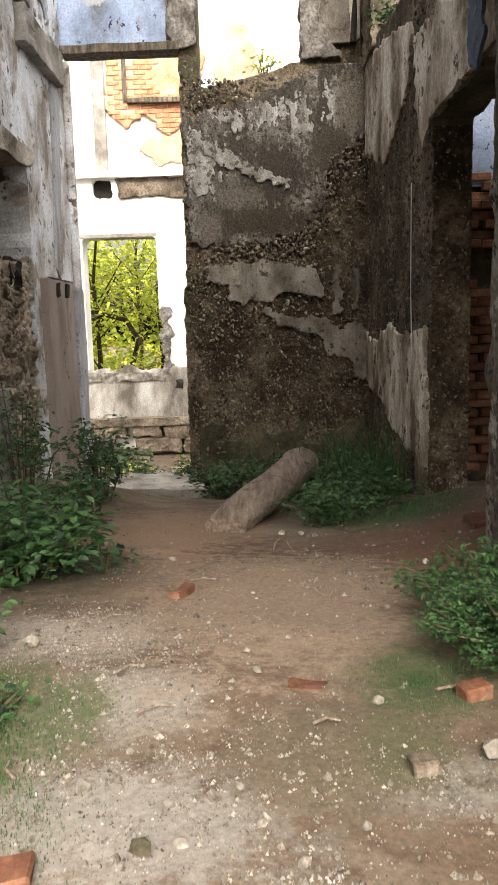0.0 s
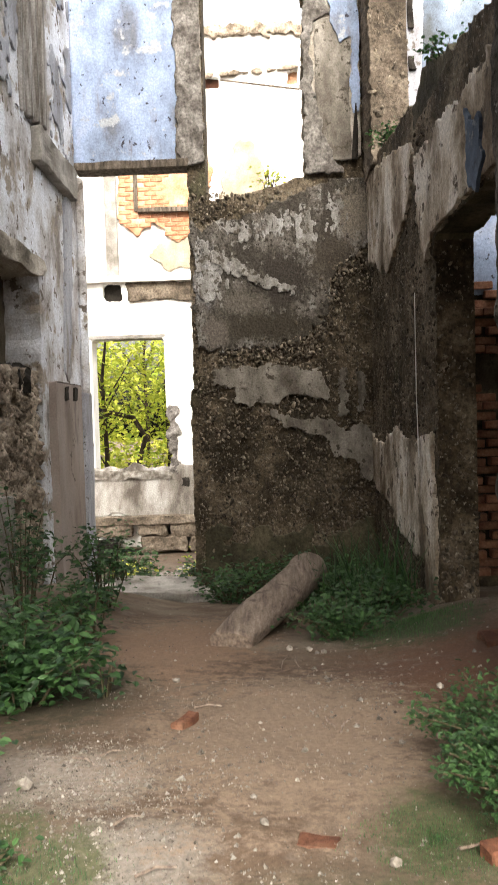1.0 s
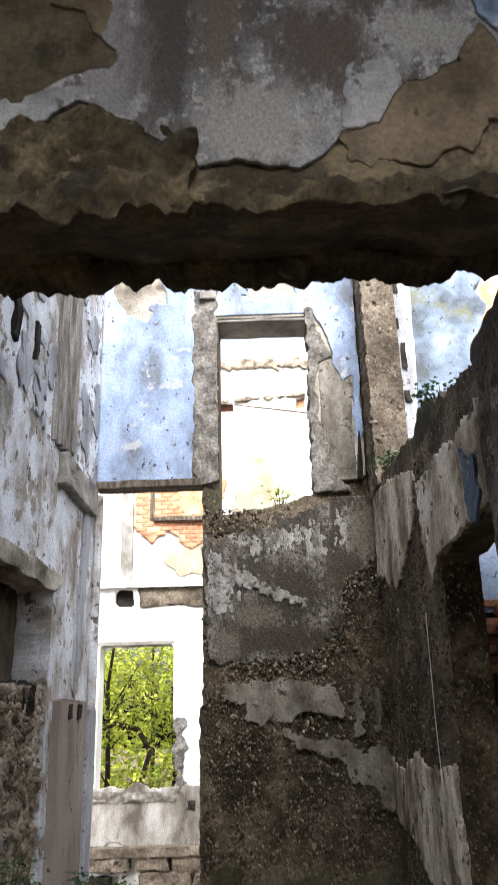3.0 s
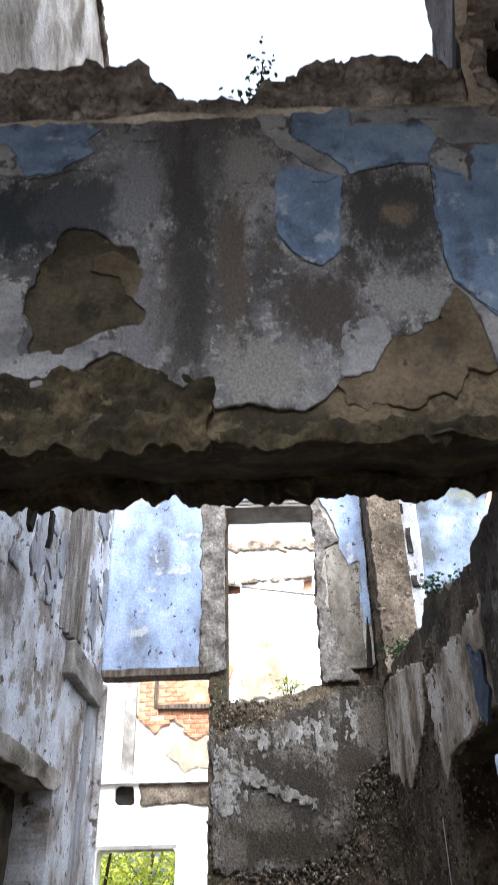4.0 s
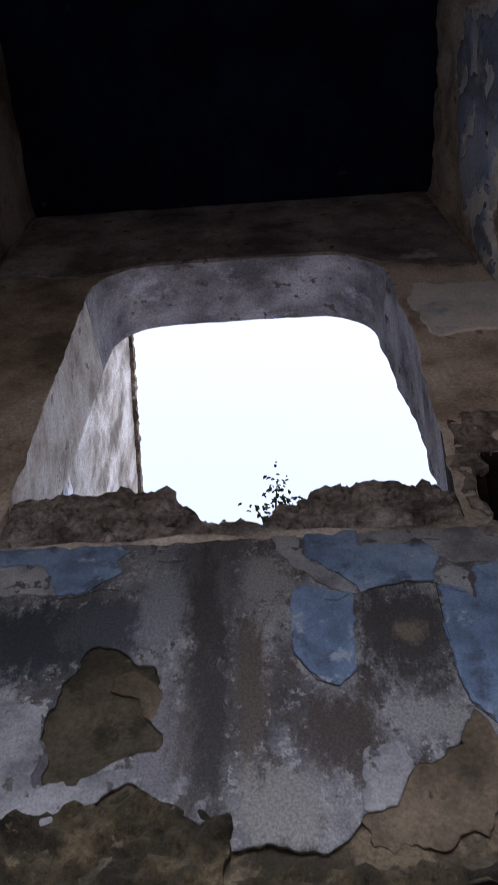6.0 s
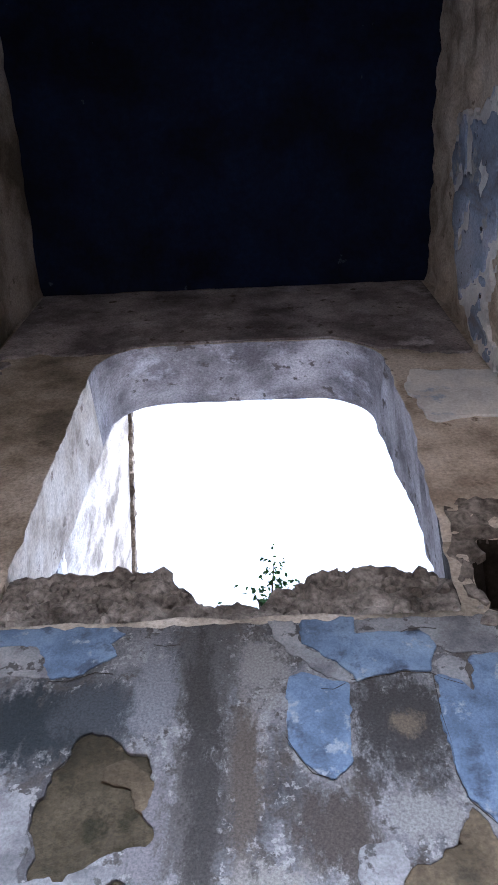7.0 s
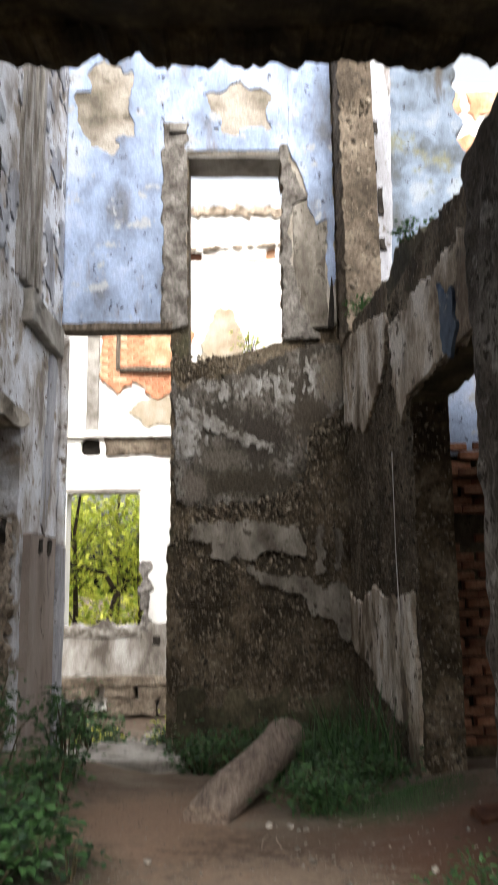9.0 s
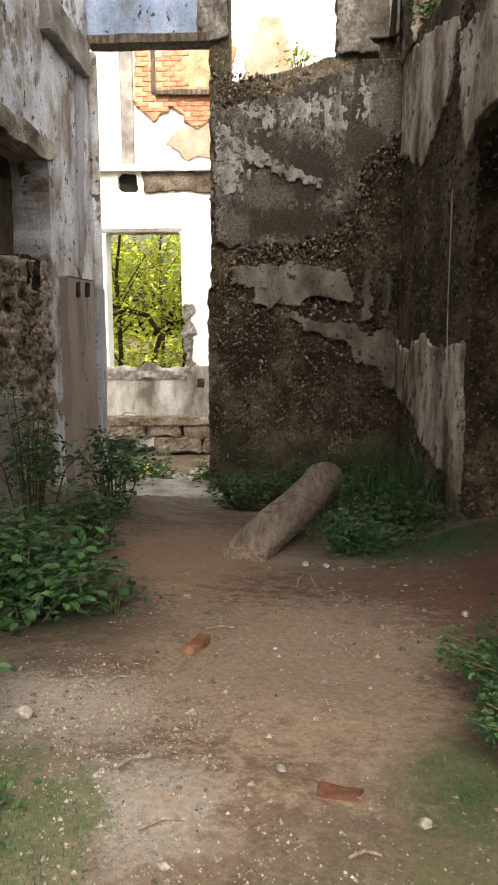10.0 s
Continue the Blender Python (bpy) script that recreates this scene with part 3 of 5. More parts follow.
def layer(name, material, label, out, amount, pts):
    """One thin flake of plaster or paint on the front wall, with a torn outline."""
    us, vs = [p[0] for p in pts], [p[1] for p in pts]
    slab(name, lambda U, V: np.minimum(poly_sd(U, V, pts) + rag(U, V, 0.07, amount, 3.0) + rag(U, V, 0.022, 0.4 * amount, 1.0), plaster_front(U, V) + 0.006), (min(us) - 0.06, max(us) + 0.06, min(vs) - 0.06, max(vs) + 0.06), 0.012,
         on_front(out), 0.008, material, relief=0.0015, relief_size=0.2, parent=wall_front, label=label, back=False)


PALE, PAINT = "pale clean plaster patch", "flaking patch of old blue paint"
layer("pale_patch", M_PALE_PATCH, PALE, 0.0125, 0.02, [(0.07, 2.53), (0.17, 2.55), (0.19, 2.44), (0.14, 2.35), (0.05, 2.35)])
layer("pale_patch", M_PALE_PATCH, PALE, 0.0125, 0.02, [(-0.14, 3.43), (-0.05, 3.43), (-0.03, 3.31), (0.02, 3.27), (0.12, 3.16), (0.12, 3.12), (0.03, 3.14), (-0.02, 3.21), (-0.1, 3.31)])
layer("pale_patch", M_PALE_PATCH, PALE, 0.0125, 0.02, [(-1.2, 2.78), (-0.88, 2.74), (-0.82, 2.72), (-0.80, 2.62), (-0.78, 2.47), (-0.60, 2.50), (-0.52, 2.50), (-0.60, 2.42), (-0.73, 2.34), (-1.2, 2.33)])
layer("pale_patch", M_PALE_PATCH, PALE, 0.0125, 0.015, [(-1.2, 3.36), (-0.93, 3.345), (-0.86, 3.17), (-0.95, 3.19), (-1.2, 3.2)])
layer("pale_patch", M_PALE_PATCH, PALE, 0.0125, 0.015, [(0.16, 3.43), (0.8, 3.42), (0.8, 3.22), (0.45, 3.24), (0.38, 3.34), (0.16, 3.35)])
layer("pale_patch", M_PALE_PATCH, PALE, 0.0125, 0.012, [(0.40, 3.20), (0.45, 3.23), (0.50, 3.20), (0.49, 3.06), (0.41, 3.13)])
layer("pale_patch", M_PALE_PATCH, PALE, 0.0125, 0.015, [(0.40, 2.60), (0.50, 2.50), (0.6, 2.44), (0.6, 2.2), (0.45, 2.36), (0.37, 2.48)])
layer("blue_paint", M_BLUE, PAINT, 0.0145, 0.010, [(-0.08, 3.15), (-0.04, 3.17), (0.03, 3.14), (0.11, 3.11), (0.085, 2.79), (0.03, 2.745), (-0.02, 2.76), (-0.06, 2.82), (-0.09, 2.87), (-0.10, 2.96)])
layer("blue_paint", M_BLUE, PAINT, 0.0145, 0.014, [(-0.03, 3.45), (0.17, 3.45), (0.16, 3.35), (0.38, 3.35), (0.43, 3.27), (0.38, 3.15), (0.29, 3.16), (0.14, 3.13), (0.08, 3.21), (0.02, 3.27), (-0.03, 3.31)])
layer("blue_paint", M_BLUE, PAINT, 0.0145, 0.016, [(0.39, 3.14), (0.46, 3.10), (0.50, 3.06), (0.52, 3.22), (0.95, 3.25), (0.95, 2.4), (0.48, 2.54), (0.44, 2.59), (0.39, 2.66), (0.375, 2.75), (0.38, 2.93)])
layer("blue_paint", M_BLUE, PAINT, 0.0145, 0.016, [(-1.2, 3.45), (-0.70, 3.45), (-0.68, 3.42), (-0.64, 3.39), (-0.68, 3.34), (-0.65, 3.27), (-0.76, 3.20), (-0.87, 3.17), (-0.94, 3.34), (-1.2, 3.35)])
slab("bare_ochre", lambda U, V: poly_sd(U, V, [(-0.64, 2.82), (-0.56, 2.84), (-0.44, 2.72), (-0.47, 2.65), (-0.51, 2.66), (-0.55, 2.73), (-0.62, 2.76)]) + rag(U, V, 0.06, 0.02, 4.0), (-0.7, -0.4, 2.6, 2.9), 0.012, on_front(0.008), 0.009, M_OCHRE_EARTH, parent=wall_front, label="ochre inner plaster coat", back=False)
slab("bare_ochre", lambda U, V: np.minimum(poly_sd(U, V, [(0.02, 2.36), (0.12, 2.42), (0.28, 2.54), (0.38, 2.68), (0.46, 2.6), (0.5, 2.38), (0.36, 2.34), (0.25, 2.28), (0.05, 2.26)]) + rag(U, V, 0.09, 0.05, 2.0) + rag(U, V, 0.03, 0.012, 5.0), 9 + 0 * U), (-0.05, 0.6, 2.2, 2.75), 0.014, on_front(0.006), 0.009, M_OCHRE_EARTH, parent=wall_front, label="ochre inner plaster coat", back=False)


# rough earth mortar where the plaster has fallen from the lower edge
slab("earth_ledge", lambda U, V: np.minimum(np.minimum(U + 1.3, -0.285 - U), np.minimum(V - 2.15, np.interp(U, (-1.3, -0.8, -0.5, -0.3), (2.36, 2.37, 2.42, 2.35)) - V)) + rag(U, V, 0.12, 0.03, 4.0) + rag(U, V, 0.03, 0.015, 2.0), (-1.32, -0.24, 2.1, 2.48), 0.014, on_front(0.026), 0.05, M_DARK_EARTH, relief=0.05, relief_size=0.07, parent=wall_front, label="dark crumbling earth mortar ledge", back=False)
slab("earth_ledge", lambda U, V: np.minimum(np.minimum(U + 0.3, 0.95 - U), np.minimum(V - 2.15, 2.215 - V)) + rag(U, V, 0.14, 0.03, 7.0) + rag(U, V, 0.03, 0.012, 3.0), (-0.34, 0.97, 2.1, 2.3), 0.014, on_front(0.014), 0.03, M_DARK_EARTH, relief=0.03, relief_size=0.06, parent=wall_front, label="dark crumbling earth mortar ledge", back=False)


# crumbled fringe of the soffit along its outer edge
def fringe(U, V):
    low = 2.33 + rag(U, 0 * V, 0.2, 0.028, 4.0) + rag(U, 0 * V, 0.06, 0.03, 9.0) + rag(U, 0 * V, 0.02, 0.008, 2.0)
    return np.minimum(np.minimum(U + 1.25, 0.9 - U), np.minimum(V - low, 2.5 - V))


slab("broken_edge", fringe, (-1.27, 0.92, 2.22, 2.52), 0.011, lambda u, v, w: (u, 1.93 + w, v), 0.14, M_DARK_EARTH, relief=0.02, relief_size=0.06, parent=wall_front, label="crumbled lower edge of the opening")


# dark tubes draw cracks, and painted shadow lines along some flake edges
def crack(points, out=0.0138):
    part("crack", tube([front_place(x, z, -out) for x, z in points], [0.0013] * len(points), 4), M_DARKHOLE, wall_front, "thin dark line for cracks and shadowed flake edges")


crack([(0.12, 3.125), (0.2, 3.135), (0.29, 3.155), (0.38, 3.145), (0.41, 3.12), (0.47, 3.09)])
crack([(0.385, 3.14), (0.375, 2.98), (0.38, 2.86), (0.37, 2.75), (0.385, 2.66), (0.44, 2.585), (0.5, 2.53)])
crack([(0.02, 3.09), (0.06, 3.085), (0.10, 3.11)], 0.0152)
crack([(-0.10, 2.9), (-0.07, 2.83), (-0.03, 2.765), (0.03, 2.742)])
crack([(-0.54, 3.33), (-0.5, 3.32), (-0.45, 3.325)], 0.0105)
crack([(0.3, 3.34), (0.34, 3.36), (0.39, 3.37), (0.44, 3.36)])
crack([(-0.66, 3.19), (-0.72, 3.2), (-0.80, 3.165), (-0.87, 3.165)], 0.0125)


# broken rubble along the window's sill
def sill_field(U, V):
    top = np.interp(U, (-1.2, -1.1, -0.64, -0.53, -0.47, -0.37, -0.15, -0.09, 0.0, 0.02, 0.17, 0.45, 0.54, 0.62), (3.84, 3.87, 3.87, 3.85, 3.72, 3.57, 3.58, 3.69, 3.75, 3.80, 3.83, 3.82, 3.78, 3.66)) + rag(U, 0 * V, 0.12, 0.02, 2.0) + rag(U, 0 * V, 0.035, 0.012, 5.0)
    return np.minimum(np.minimum(U + 1.22, 0.64 - U), np.minimum(V - 3.42, top - V))


sill = slab("window_sill", sill_field, (-1.25, 0.66, 3.36, 4.0), 0.02, lambda u, v, w: (u, 1.475 + w + 0.12 * (v - 3.4), v), 0.45, M_GREYRUBBLE, relief=0.04, relief_size=0.09, seed=5.0)
tagged(sill, "crumbled rubble masonry sill with a broken notch", "window sill", kind="structure")

# ---- the dark room round the camera ----
room_left = slab("wall_west", lambda U, V: box_sd(U, V, -1.05, 1.46, -0.3, 9.0) + 0.02, (-1.05, 1.5, -0.3, 9.0), 0.1, lambda u, v, w: (-2.0 - w, u, v), 0.4, M_GREYBEIGE, relief=0.03, relief_size=0.3)
tagged(room_left, "bare brown earth-rendered wall in shade", "wall", kind="structure")
room_right = slab("wall_east", lambda U, V: box_sd(U, V, -1.05, 1.46, -0.3, 9.0) + 0.02, (-1.05, 1.5, -0.3, 9.0), 0.06, lambda u, v, w: (1.32 + w, u, v), 0.4, M_BEIGE, relief=0.05, relief_size=0.3)
tagged(room_right, "bare brown wall with remains of blue plaster", "wall", kind="structure")


def east_plaster(U, V):
    return poly_sd(U, V, [(1.44, 5.1), (1.44, 6.05), (1.25, 6.65), (0.85, 6.9), (0.47, 7.15), (0.1, 6.95), (-0.05, 6.1), (0.2, 5.9), (0.66, 5.78), (0.95, 6.0), (1.12, 6.2), (1.3, 5.6)]) + rag(U, V, 0.3, 0.12, 7.0) + rag(U, V, 0.08, 0.05, 2.0)


def east_blue(U, V):
    return np.minimum(east_plaster(U, V) - 0.06, 0.05 + rag(U, V, 0.25, 0.3, 5.0))


slab("white_plaster", east_plaster, (-0.15, 1.45, 4.9, 7.4), 0.025, lambda u, v, w: (1.29 + w, u, v), 0.04, M_FLAKE, relief=0.008, parent=room_right, label="curling whitewashed plaster", back=False)
slab("blue_plaster", east_blue, (-0.15, 1.45, 4.9, 7.4), 0.025, lambda u, v, w: (1.278 + w, u, v), 0.03, M_PALE_BLUE, relief=0.006, parent=room_right, label="peeling pale blue paint", back=False)
# unseen screen behind the camera; its opening sets how much daylight enters
rear_screen = slab("wall_rear", lambda U, V: np.minimum(box_sd(U, V, -4.0, 3.4, -0.3, 9.5) + 0.01, -box_sd(U, V, -1.95, 1.28, -1, 4.1)), (-4.0, 3.4, -0.3, 9.5), 0.15, lambda u, v, w: (u, -1.05 - w, v), 0.3, M_GREYBEIGE, relief=0.02, relief_size=0.3)
tagged(rear_screen, "unseen brown screen added behind the camera to limit light", "wall", kind="structure")
CZ = 7.9
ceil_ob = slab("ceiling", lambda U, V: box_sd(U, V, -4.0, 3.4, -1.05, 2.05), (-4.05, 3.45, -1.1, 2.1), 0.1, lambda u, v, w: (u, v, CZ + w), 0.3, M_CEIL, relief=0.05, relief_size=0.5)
tagged(ceil_ob, "near-black navy ceiling", "ceiling", kind="structure")

# ---- the roofless room: back wall ----
BY, BT = 8.38, 0.45


def door_back(U, V):
    low = np.where(V < 1.27 + 0.02 * np.sin(U * 30), -0.91, -0.875)
    return np.minimum(np.minimum(U + 2.45, low - U + rag(0 * U, V, 0.12, 0.02, 3.0)), 3.70 - V)


def window_back(U, V):
    right = 0.36 + 0.10 * np.clip((V - 4.9) / 0.4, 0, 1) * (V < 5.35) + rag(0 * U, V, 0.12, 0.035, 5.0)
    low = np.interp(U, (-0.7, -0.5, 0.0, 0.5), (3.22, 3.24, 3.34, 3.5)) + rag(U, 0 * V, 0.09, 0.03, 7.0)
    return np.minimum(np.minimum(U + 0.685, right - U), np.minimum(V - low, 5.60 - V))


def field_back(U, V):
    top = 7.45 + rag(U, 0 * V, 0.5, 0.15, 1.0)
    right = np.where(V > 3.45, 0.95, 1.5) + rag(0 * U, V, 0.2, 0.04, 2.0)
    return np.minimum(np.minimum(np.minimum(U + 2.6, right - U), np.minimum(V + 1.4, top - V)), -np.maximum(door_back(U, V), window_back(U, V)))


wall_back = slab("wall_north", field_back, (-2.65, 1.55, -1.45, 7.8), 0.035, lambda u, v, w: (u, BY + w, v), BT, M_RUBBLE_DARK, relief=0.026, relief_size=0.05, seed=4.0)
tagged(wall_back, "tall ruined rubble wall with black damp stains and a gaping window", "wall", kind="structure")


def on_back(depth):
    return lambda u, v, w: (u, BY + w - depth, v)


slab("beige_render", lambda U, V: np.minimum(np.minimum(np.minimum(V - 3.62, 7.35 - V), np.minimum(U + 2.05, 0.93 - U)), -window_back(U, V) - 0.015), (-2.05, 0.95, 3.6, 7.4), 0.04, on_back(0.022), 0.03, M_GREYBEIGE, relief=0.006, parent=wall_back, label="beige bare render", back=False)
slab("jamb_plaster", lambda U, V: np.minimum(box_sd(U, V, -2.05, -1.972, -1.0, 3.5), 9 + 0 * U), (-2.05, -1.97, -1.0, 3.52), 0.026, on_back(0.03), 0.06, M_LEFT, relief=0.004, parent=wall_back, label="pale door jamb plaster")


def upper_blue(U, V):
    f = np.minimum(V - 3.60, np.minimum(7.4 + rag(U, 0 * V, 0.4, 0.1, 1.0) - V, np.minimum(U + 2.05, 0.93 - U)))
    bare = np.maximum(blob_sd(U, V, -1.62, 6.2, 0.30, 0.55), blob_sd(U, V, -0.1, 6.15, 0.35, 0.3)) + rag(U, V, 0.25, 0.14, 3.0)
    left_margin = -0.93 + 0.05 * np.sin(V * 3) - U
    f = np.minimum(f, np.maximum(left_margin + rag(U, V, 0.15, 0.05, 8.0), V - 5.66))
    return np.minimum(np.minimum(f, -bare), -window_back(U, V) - 0.01)


slab("blue_plaster", upper_blue, (-2.05, 1.0, 3.55, 7.5), 0.025, on_back(0.034), 0.015, M_PALE_BLUE, relief=0.006, relief_size=0.3, parent=wall_back, label="faded pale blue plaster, pitted and stained", back=False)


slab("jamb_plaster", lambda U, V: poly_sd(U, V, [(0.47, 4.3), (0.50, 3.9), (0.64, 3.58), (0.84, 3.58), (0.82, 4.3), (0.87, 5.0), (0.68, 5.05), (0.47, 5.0)]) + rag(U, V, 0.15, 0.02, 7.0), (0.4, 0.97, 3.45, 5.2), 0.025, on_back(0.034), 0.015, M_DRAB, relief=0.006, parent=wall_back, label="smooth grey render beside the window", back=False)
slab("blue_plaster", lambda U, V: np.minimum(poly_sd(U, V, [(0.44, 5.70), (0.44, 6.6), (0.93, 6.6), (0.93, 4.05), (0.85, 4.05), (0.83, 4.35), (0.86, 4.85), (0.74, 4.75), (0.66, 5.0), (0.66, 5.12), (0.52, 5.5)]) + rag(U, V, 0.12, 0.03, 3.0), 9 + 0 * U), (0.4, 0.97, 4.0, 6.65), 0.02, on_back(0.044), 0.012, M_PALE_BLUE, relief=0.005, parent=wall_back, label="pale blue plaster strip, torn at its foot", back=False)
part("crack", tube([(0.86, BY - 0.05, 3.58), (0.875, BY - 0.05, 3.85), (0.885, BY - 0.05, 4.15)], [0.035, 0.03, 0.006], 6), M_DARKHOLE, wall_back, "dark open joint")


def jamb_render(U, V):
    f = np.minimum(np.minimum(U + 0.98, -0.69 - U), V - 3.60)
    edge = np.interp(V, (3.4, 3.55, 3.9, 4.23, 4.69, 5.02, 5.08, 5.4, 5.75), (0.80, 0.68, 0.55, 0.48, 0.44, 0.50, 0.66, 0.50, 0.42))
    g = np.minimum(np.minimum(U - 0.34, edge - U), np.minimum(V - 3.45, 5.75 - V)) + rag(U, V, 0.1, 0.03, 4.0)
    return np.maximum(f, g) + rag(U, V, 0.18, 0.04, 9.0) + rag(U, V, 0.05, 0.015, 3.0) - 0.01


slab("bare_render", jamb_render, (-1.0, 0.97, 3.4, 6.0), 0.025, on_back(0.046), 0.022, M_GREYRUBBLE, relief=0.014, relief_size=0.05, parent=wall_back, label="grey-brown bare render beside the window", back=False)


def lower_plaster(U, V):
    whole = poly_sd(U, V, [(-0.84, 1.72), (-0.84, 2.95), (-0.45, 3.0), (-0.15, 3.1), (0.53, 3.36), (1.02, 3.5), (1.02, 2.75), (0.80, 2.62), (0.62, 2.40), (0.52, 1.95), (0.2, 1.74), (-0.3, 1.66), (-0.64, 1.66)])
    return whole + rag(U, V, 0.16, 0.07, 6.0) + rag(U, V, 0.05, 0.035, 3.0) + rag(U, V, 0.02, 0.01, 3.0)


def stair_plaster(U, V):
    mid = poly_sd(U, V, [(-0.68, 1.46), (-0.42, 1.50), (0.09, 1.49), (0.25, 1.46), (0.48, 1.42), (0.55, 1.14), (0.41, 1.11), (0.13, 1.18), (0.02, 1.09), (-0.43, 1.11), (-0.43, 1.28), (-0.65, 1.31)])
    steps = poly_sd(U, V, [(-0.1, 1.02), (0.25, 0.92), (0.55, 0.92), (0.71, 0.79), (0.87, 0.87), (1.02, 0.72), (1.02, 0.27), (0.86, 0.29), (0.81, 0.52), (0.55, 0.50), (0.51, 0.72), (0.27, 0.77), (0.05, 0.88)])
    drips = np.maximum(box_sd(U, V, 0.64, 0.72, 0.95, 1.45), box_sd(U, V, 0.84, 0.90, 1.0, 1.38))
    return np.maximum(np.maximum(mid, steps), drips) + rag(U, V, 0.12, 0.05, 2.0) + rag(U, V, 0.035, 0.022, 5.0)


slab("plaster_remains", lower_plaster, (-0.9, 1.0, 1.3, 3.4), 0.02, on_back(0.022), 0.03, M_STAINED, relief=0.006, relief_size=0.2, parent=wall_back, label="stained grey whitewashed plaster with damp shadows", back=False)
slab("plaster_steps", stair_plaster, (-0.78, 1.0, 0.15, 1.6), 0.016, on_back(0.024), 0.03, M_DRAB, relief=0.006, parent=wall_back, label="stepped edge of torn grey plaster", back=False)
slab("stair_scar", lambda U, V: poly_sd(U, V, [(-0.66, 2.72), (-0.45, 2.61), (-0.1, 2.42), (0.2, 2.29), (0.2, 2.22), (-0.2, 2.35), (-0.48, 2.48), (-0.66, 2.58)]) + rag(U, V, 0.09, 0.05, 5.0) + rag(U, V, 0.03, 0.03, 2.0), (-0.75, 0.3, 2.1, 2.8), 0.016, on_back(0.034), 0.02, M_FLAKY_WHITE, relief=0.01, relief_size=0.06, parent=wall_back, label="pale slanting scar of a vanished stair", back=False)
for pts in ([(-0.84, 2.85), (-0.55, 2.7), (-0.5, 2.45), (-0.6, 2.2), (-0.84, 2.15)], [(0.20, 3.06), (0.42, 3.05), (0.44, 2.80), (0.26, 2.76)], [(-0.5, 2.95), (-0.1, 2.98), (0.16, 3.08), (0.1, 2.86), (-0.3, 2.80)], [(0.55, 3.2), (0.72, 3.15), (0.7, 2.9), (0.6, 2.85)]):
    us, vs = [p[0] for p in pts], [p[1] for p in pts]
    slab("limewash_flake", lambda U, V: np.minimum(poly_sd(U, V, pts) + rag(U * 1.4, V * 0.7, 0.08, 0.16, 4.0) + rag(U, V, 0.025, 0.05, 1.0), np.minimum(lower_plaster(U, V), U + 0.83)) - 0.01, (min(us) - 0.1, max(us) + 0.1, min(vs) - 0.1, max(vs) + 0.1), 0.014, on_back(0.028), 0.012, M_FLAKY_WHITE, relief=0.004, parent=wall_back, label="flaking greyish limewash", back=False)
slab("mossy_base", lambda U, V: np.minimum(np.minimum(U + 0.8, 0.98 - U), -0.25 + rag(U, V, 0.3, 0.35, 5.0) - V), (-0.85, 1.0, -1.0, 0.4), 0.03, on_back(0.02), 0.03, M_MOSSY, relief=0.008, parent=wall_back, label="greenish mossy render along the foot", back=False)

lintel = part("door_lintel", box_bm(-2.05, -0.86, BY - 0.045, BY + 0.2, 3.57, 3.655, bevel=0.012, jitter=0.012, cuts=5), M_WOOD)
tagged(lintel, "dark weathered timber lintel above the doorway", "lintel", kind="structure")
winlintel = part("window_lintel", box_bm(-0.74, 0.42, BY - 0.015, BY + BT, 5.58, 5.70, bevel=0.01, jitter=0.015, cuts=5), M_CONCRETE)
tagged(winlintel, "cracked grey concrete window lintel", "lintel", kind="structure")

# ---- left wall of the roofless room ----
LX = -2.05


def field_left(U, V):
    recess = np.minimum(np.minimum(U - 5.2, 6.87 - U), 2.28 - V) + rag(U, V, 0.15, 0.03, 1.0)
    top = np.interp(U, (2.0, 4.2, 6.2, 7.2, 8.4), (12.4, 11.6, 10.4, 8.6, 7.6)) + rag(U, 0 * V, 0.5, 0.15, 4.0)
    return np.minimum(np.minimum(U - 2.05, BY - U), np.minimum(np.minimum(V + 1.2, top - V), -recess))


wall_left = slab("wall_west_room", field_left, (2.0, BY + 0.03, -1.2, 12.8), 0.06, lambda u, v, w: (LX - w, u, v), 0.5, M_LEFT, relief=0.015, relief_size=0.12, seed=6.0)
remat(wall_left, M_GREYWHITE, lambda c, n: c.z > 7.4)
remat(wall_left, M_RUBBLE, lambda c, n: c.z > 6.5 and n.z > 0.3)
tagged(wall_left, "ruined side wall with pale streaked plaster and a recess", "wall", kind="structure")
slab("recess_back", lambda U, V: box_sd(U, V, 5.1, 7.0, 1.0, 2.4), (5.05, 7.05, 1.0, 2.4), 0.05, lambda u, v, w: (LX - 0.3 - w, u, v), 0.15, M_OCHRE_EARTH, relief=0.03, relief_size=0.2, parent=wall_left, label="ochre plaster at the back of the recess")
recess_fill = slab("recess_infill", lambda U, V: box_sd(U, V, 5.1, 7.0, -1.0, 1.42) + rag(U, V, 0.2, 0.06, 3.0), (5.05, 7.05, -1.0, 1.6), 0.03, lambda u, v, w: (LX - 0.05 - w, u, v), 0.24, M_RUBBLE_LIGHT, relief=0.07, relief_size=0.1, parent=wall_left, label="brown rubble fill of the recess")
slab("blue_streak", lambda U, V: np.minimum(7.98 + 0.16 * (V - 2.2) - U, U - 7.72 - 0.10 * (V - 2.2)) + rag(U, V * 0.4, 0.1, 0.05, 2.0) + np.minimum(0, np.minimum(V - 1.45, 3.1 - V)), (7.5, 8.3, 1.35, 3.2), 0.03, lambda u, v, w: (LX + 0.02 - w, u, v), 0.03, M_LAVENDER, parent=wall_left, label="blue streak of old paint", back=False)
